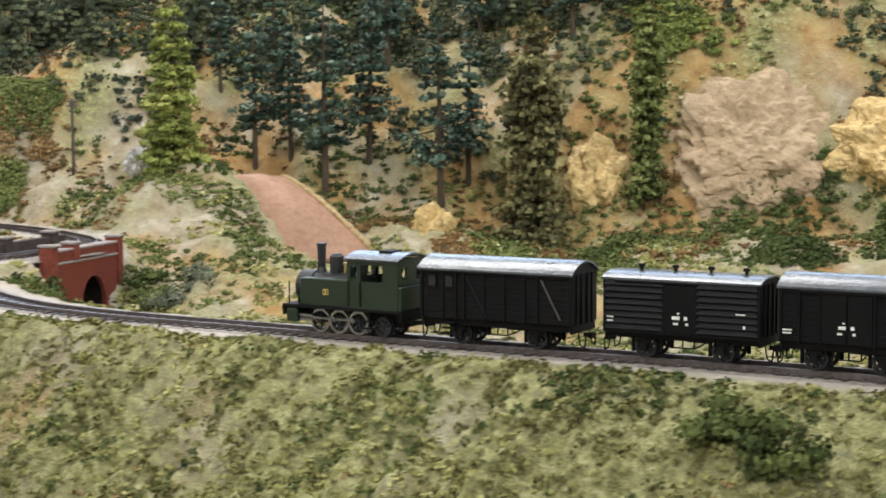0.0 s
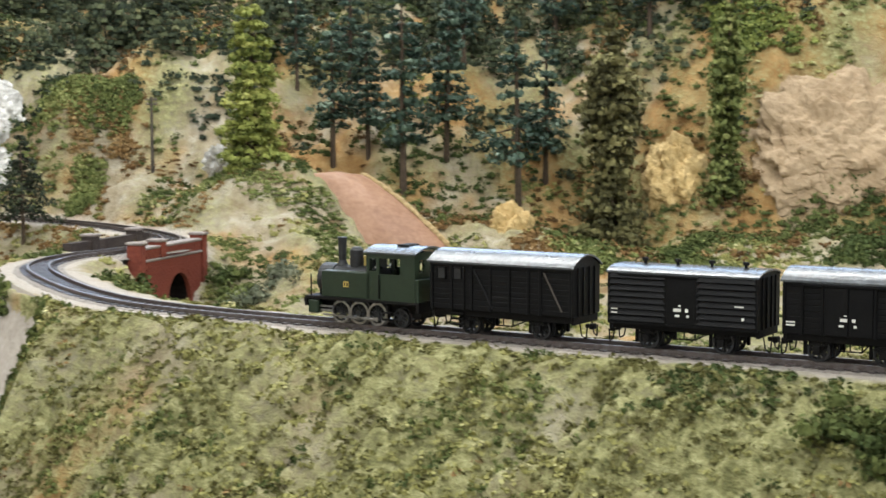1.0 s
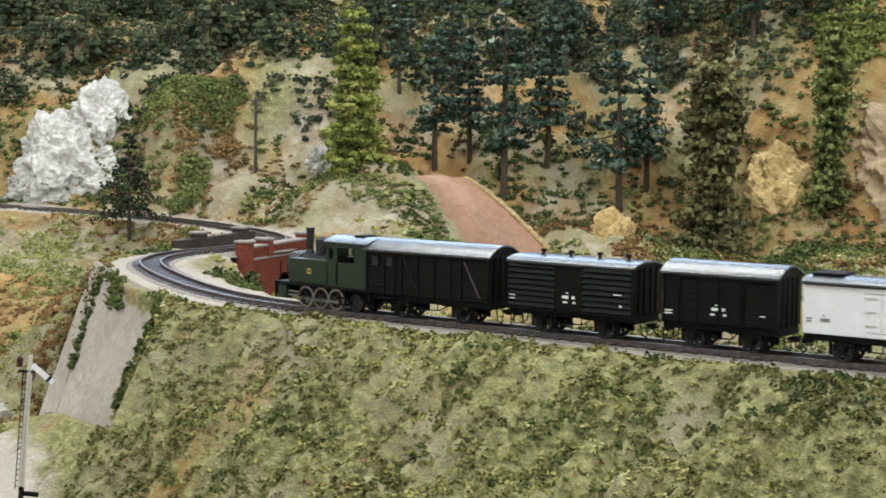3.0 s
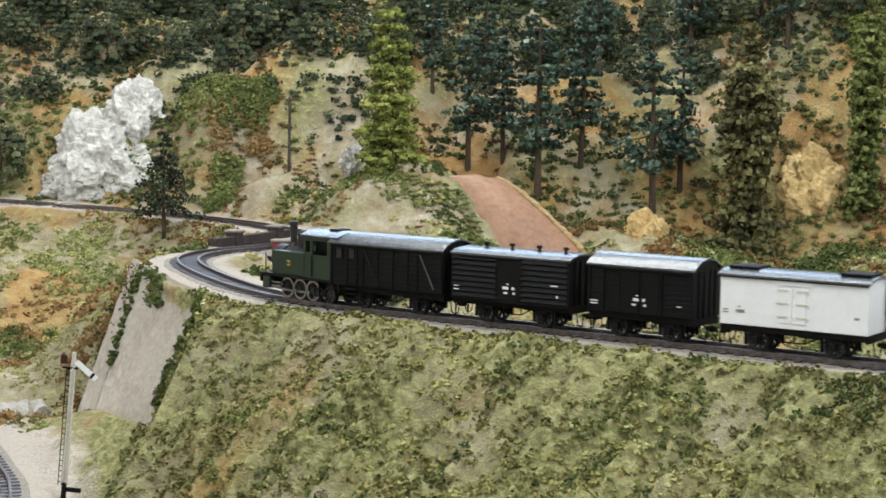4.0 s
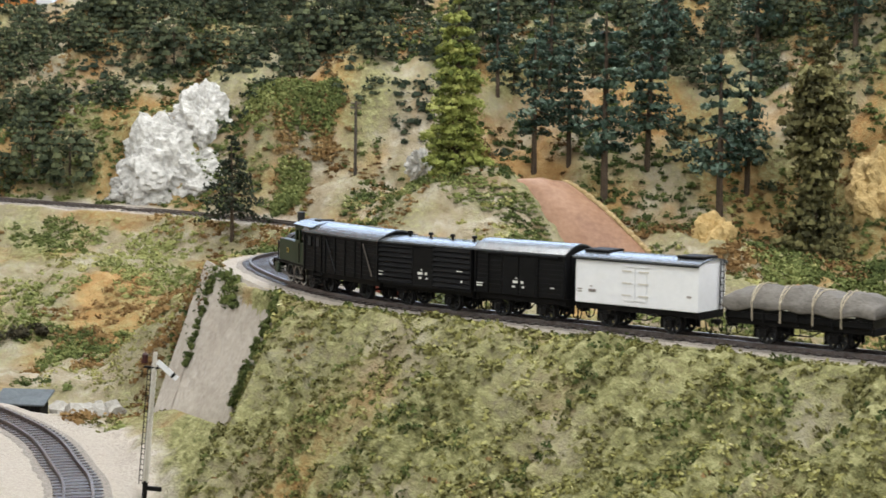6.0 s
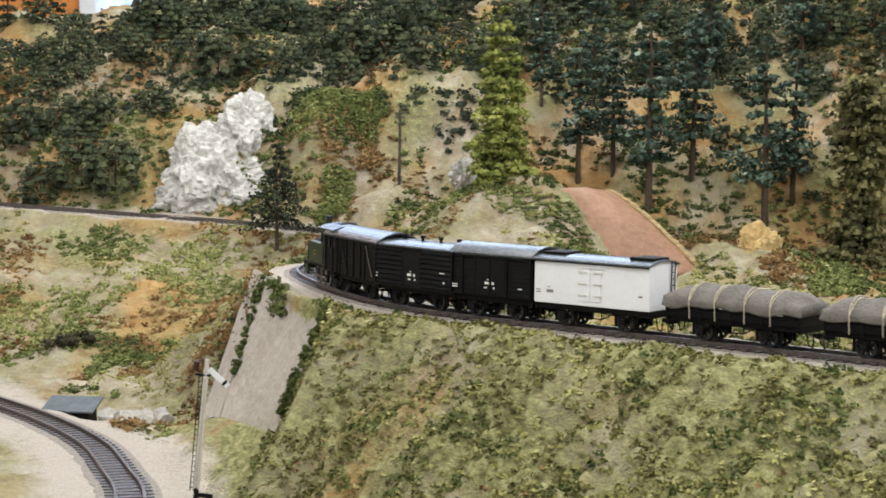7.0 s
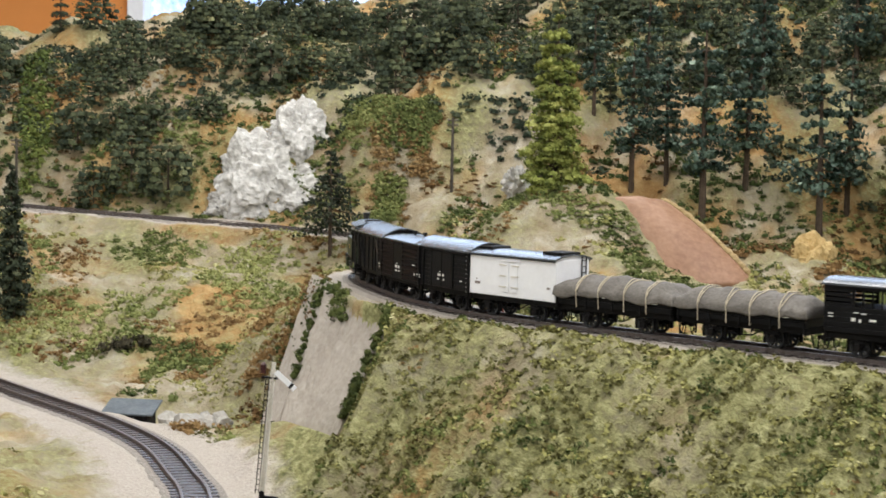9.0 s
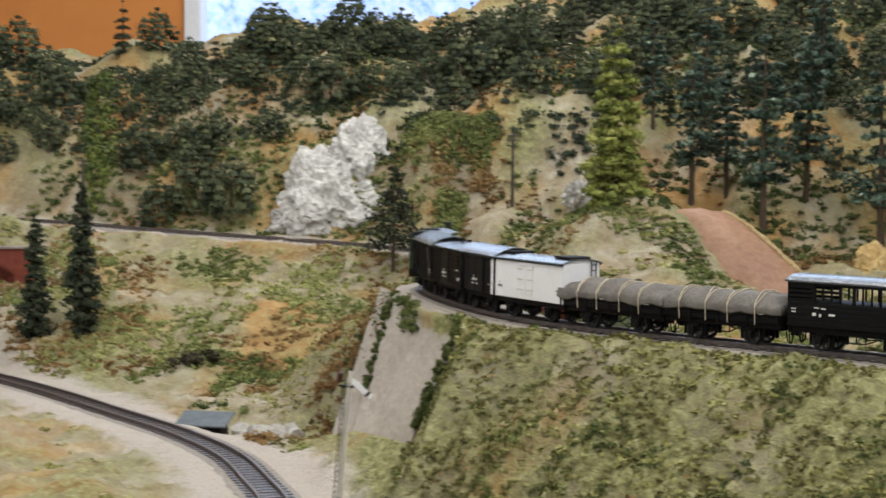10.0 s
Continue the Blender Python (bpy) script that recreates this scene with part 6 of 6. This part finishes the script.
        for y in (-0.0073, 0.0073):
            bm = bmesh.new()
            ring(bm, (0, 0, 0), 0.0031, 0.0025, -0.0007, 0.0007, 16)
            bmesh.ops.rotate(bm, cent=(0, 0, 0), matrix=Matrix.Rotation(math.pi / 2, 3, "Z"), verts=bm.verts[:])
            bmesh.ops.translate(bm, vec=(x + 0.0005, y, 0.036), verts=bm.verts[:])
            part("spectacle_rim", bm, M_GREEN, cab)
    bm = bmesh.new()
    n = 12
    rows = []
    for x in (c0 - 0.0015, c1 + 0.0015):
        rows.append(([bm.verts.new((x, 0.0158 * (2 * k / n - 1), zc + 0.0034 * (1 - (2 * k / n - 1) ** 2))) for k in range(n + 1)],
                     [bm.verts.new((x, 0.0158 * (2 * k / n - 1), zc + 0.0034 * (1 - (2 * k / n - 1) ** 2) + 0.0009)) for k in range(n + 1)]))
    (a0, b0), (a1, b1) = rows
    for k in range(n):
        bm.faces.new((a0[k], a0[k + 1], a1[k + 1], a1[k]))
        bm.faces.new((b0[k], b0[k + 1], b1[k + 1], b1[k]))
        bm.faces.new((a0[k], a0[k + 1], b0[k + 1], b0[k]))
        bm.faces.new((a1[k], a1[k + 1], b1[k + 1], b1[k]))
    for k in (0, n):
        bm.faces.new((a0[k], a1[k], b1[k], b0[k]))
    part("cab_roof", bm, M_ROOF, cab, "grey arched cab roof")
    bm = bmesh.new()
    box(bm, c0 + 0.010, c0 + 0.018, -0.006, 0.006, zc + 0.0036, zc + 0.0050, 0.0004)
    part("roof_hatch", bm, M_UNDER, cab)
    b_("coal_bunker", M_GREEN, -f + 0.0006, c0, -0.0146, 0.0146, 0.0158, 0.0290, bevel=0.0005, label="dark green coal bunker")
    for end in (-1, 1):
        bm = bmesh.new()
        x0, x1 = sorted((end * (f - 0.001), end * (f + 0.0042)))
        box(bm, x0, x1, -0.0011, 0.0011, 0.0072, 0.0094)
        part("coupler", bm, M_UNDER, root)
    bm = bmesh.new()
    for z in (0.0045, 0.0085):
        for sgn in (-1, 1):
            box(bm, c0 + 0.016, c0 + 0.022, min(sgn * 0.0125, sgn * 0.016), max(sgn * 0.0125, sgn * 0.016), z, z + 0.0007)
            box(bm, c0 + 0.0185, c0 + 0.0195, min(sgn * 0.0125, sgn * 0.0135), max(sgn * 0.0125, sgn * 0.0135), z, 0.0142)
    part("cab_step", bm, M_UNDER, root)
    xs_ = (f - 0.0235, f - 0.0365, f - 0.0495)
    for x in xs_:
        wheelset(root, x, 0.0068, spokes=12)
    wheelset(root, -f + 0.0160, 0.0055)
    for sgn in (-1, 1):
        bm = bmesh.new()
        yy = sgn * (GAUGE / 2 + 0.0026)
        box(bm, xs_[2] - 0.0015, xs_[0] + 0.0015, yy - 0.0004, yy + 0.0004, -0.0007, 0.0007, 0.0002)
        for x in xs_:
            rod(bm, (x, yy - 0.0008, 0), (x, yy + 0.0008, 0), 0.0013, seg=10)
        c = part("coupling_rod", bm, M_STEEL, root, "bright steel coupling rod")
        RODS.append((c, 0.0030, 0.0068, 0 if sgn > 0 else math.pi / 2))
        bm = bmesh.new()
        y2 = sgn * (GAUGE / 2 + 0.0042)
        rod(bm, (xs_[1], y2, 0), (f - 0.012, y2, 0.0012), 0.0006, seg=6)
        c = part("connecting_rod", bm, M_STEEL, root, "bright steel connecting rod")
        RODS.append((c, 0.0030, 0.0068, 0 if sgn > 0 else math.pi / 2))
        bm = bmesh.new()
        rod(bm, (f - 0.020, y2 - 0.0003, 0.0098), (f - 0.008, y2 - 0.0003, 0.0098), 0.0007, seg=6)
        rod(bm, (f - 0.020, y2 - 0.0003, 0.0074), (f - 0.008, y2 - 0.0003, 0.0074), 0.0007, seg=6)
        part("slide_bar", bm, M_STEEL, root)
    return root


# front and rear of each vehicle along the line at the start, loco first
TRAIN = [(locomotive(0.082), 0.9330, 0.8510), (brake_van(0.090), 0.8425, 0.7525), (louvre_van(0.0825), 0.7355, 0.6530), (plain_van(0.0665), 0.6395, 0.5730),
         (reefer(0.0826), 0.5610, 0.4784), (tarped_wagon(0.0860, 1.0), 0.4632, 0.3772), (tarped_wagon(0.0845, 5.0), 0.3669, 0.2824), (stock_van(0.086), 0.2725, 0.1865)]


def travelled(t):
    return float(np.interp(t, [0, 0.5, 1.5, 2.5, 4.5, 5, 6.5, 7, 8, 9, 10], [0.0090, 0.0360, 0.0960, 0.1645, 0.3059, 0.3412, 0.4476, 0.4824, 0.5503, 0.6178, 0.6852]))


def settle(s):
    """The line's own arc length at a distance run by the train."""
    k = [0.10, 0.30, 0.38, 0.46, 0.54, 0.62, 0.70, 0.78, 0.86, 0.94, 1.02, 1.10, 1.18, 1.26, 1.34, 1.42, 1.50]
    d = [-0.0317, -0.0195, -0.0146, -0.0098, -0.0049, 0.0, 0.0049, 0.0030, 0.0, -0.0029, 0.0032, 0.0188, 0.0414, 0.0690, 0.1002, 0.1318, 0.1640]
    return float(np.interp(s, [a + b for a, b in zip(k, d)], k))


def motions():
    times = [k / 10 for k in range(101)]
    smooth = [np.mean([travelled(min(10, max(0, t + d))) + (t - min(10, max(0, t + d))) * 0.068 for d in (-0.4, -0.2, 0, 0.2, 0.4)]) for t in times]
    for root, front, rear in TRAIN:
        half = (front - rear) / 2
        rows = []
        for t, p in zip(times, smooth):
            mid = (settle(front + p) + settle(rear + p)) / 2
            a, b = UPPER.at(mid + half * 0.5), UPPER.at(mid - half * 0.5)
            c = (a + b) / 2
            rows.append((t, pose(c[0], c[1], c[2], 0, -math.degrees(math.atan2(a[2] - b[2], np.hypot(a[0] - b[0], a[1] - b[1]))), math.degrees(math.atan2(a[1] - b[1], a[0] - b[0])))))
        walk(root, rows)
        for ax, x, r in ROLLING:
            if ax.parent is root:
                walk(ax, [(t, pose(x, 0, r) @ Matrix.Rotation(p / r, 4, "Y")) for t, p in zip(times, smooth)])
        for c, crank, r, phase in RODS:
            if c.parent is root:
                walk(c, [(t, pose(crank * math.sin(p / r + phase), 0, r + crank * math.cos(p / r + phase))) for t, p in zip(times, smooth)])


motions()
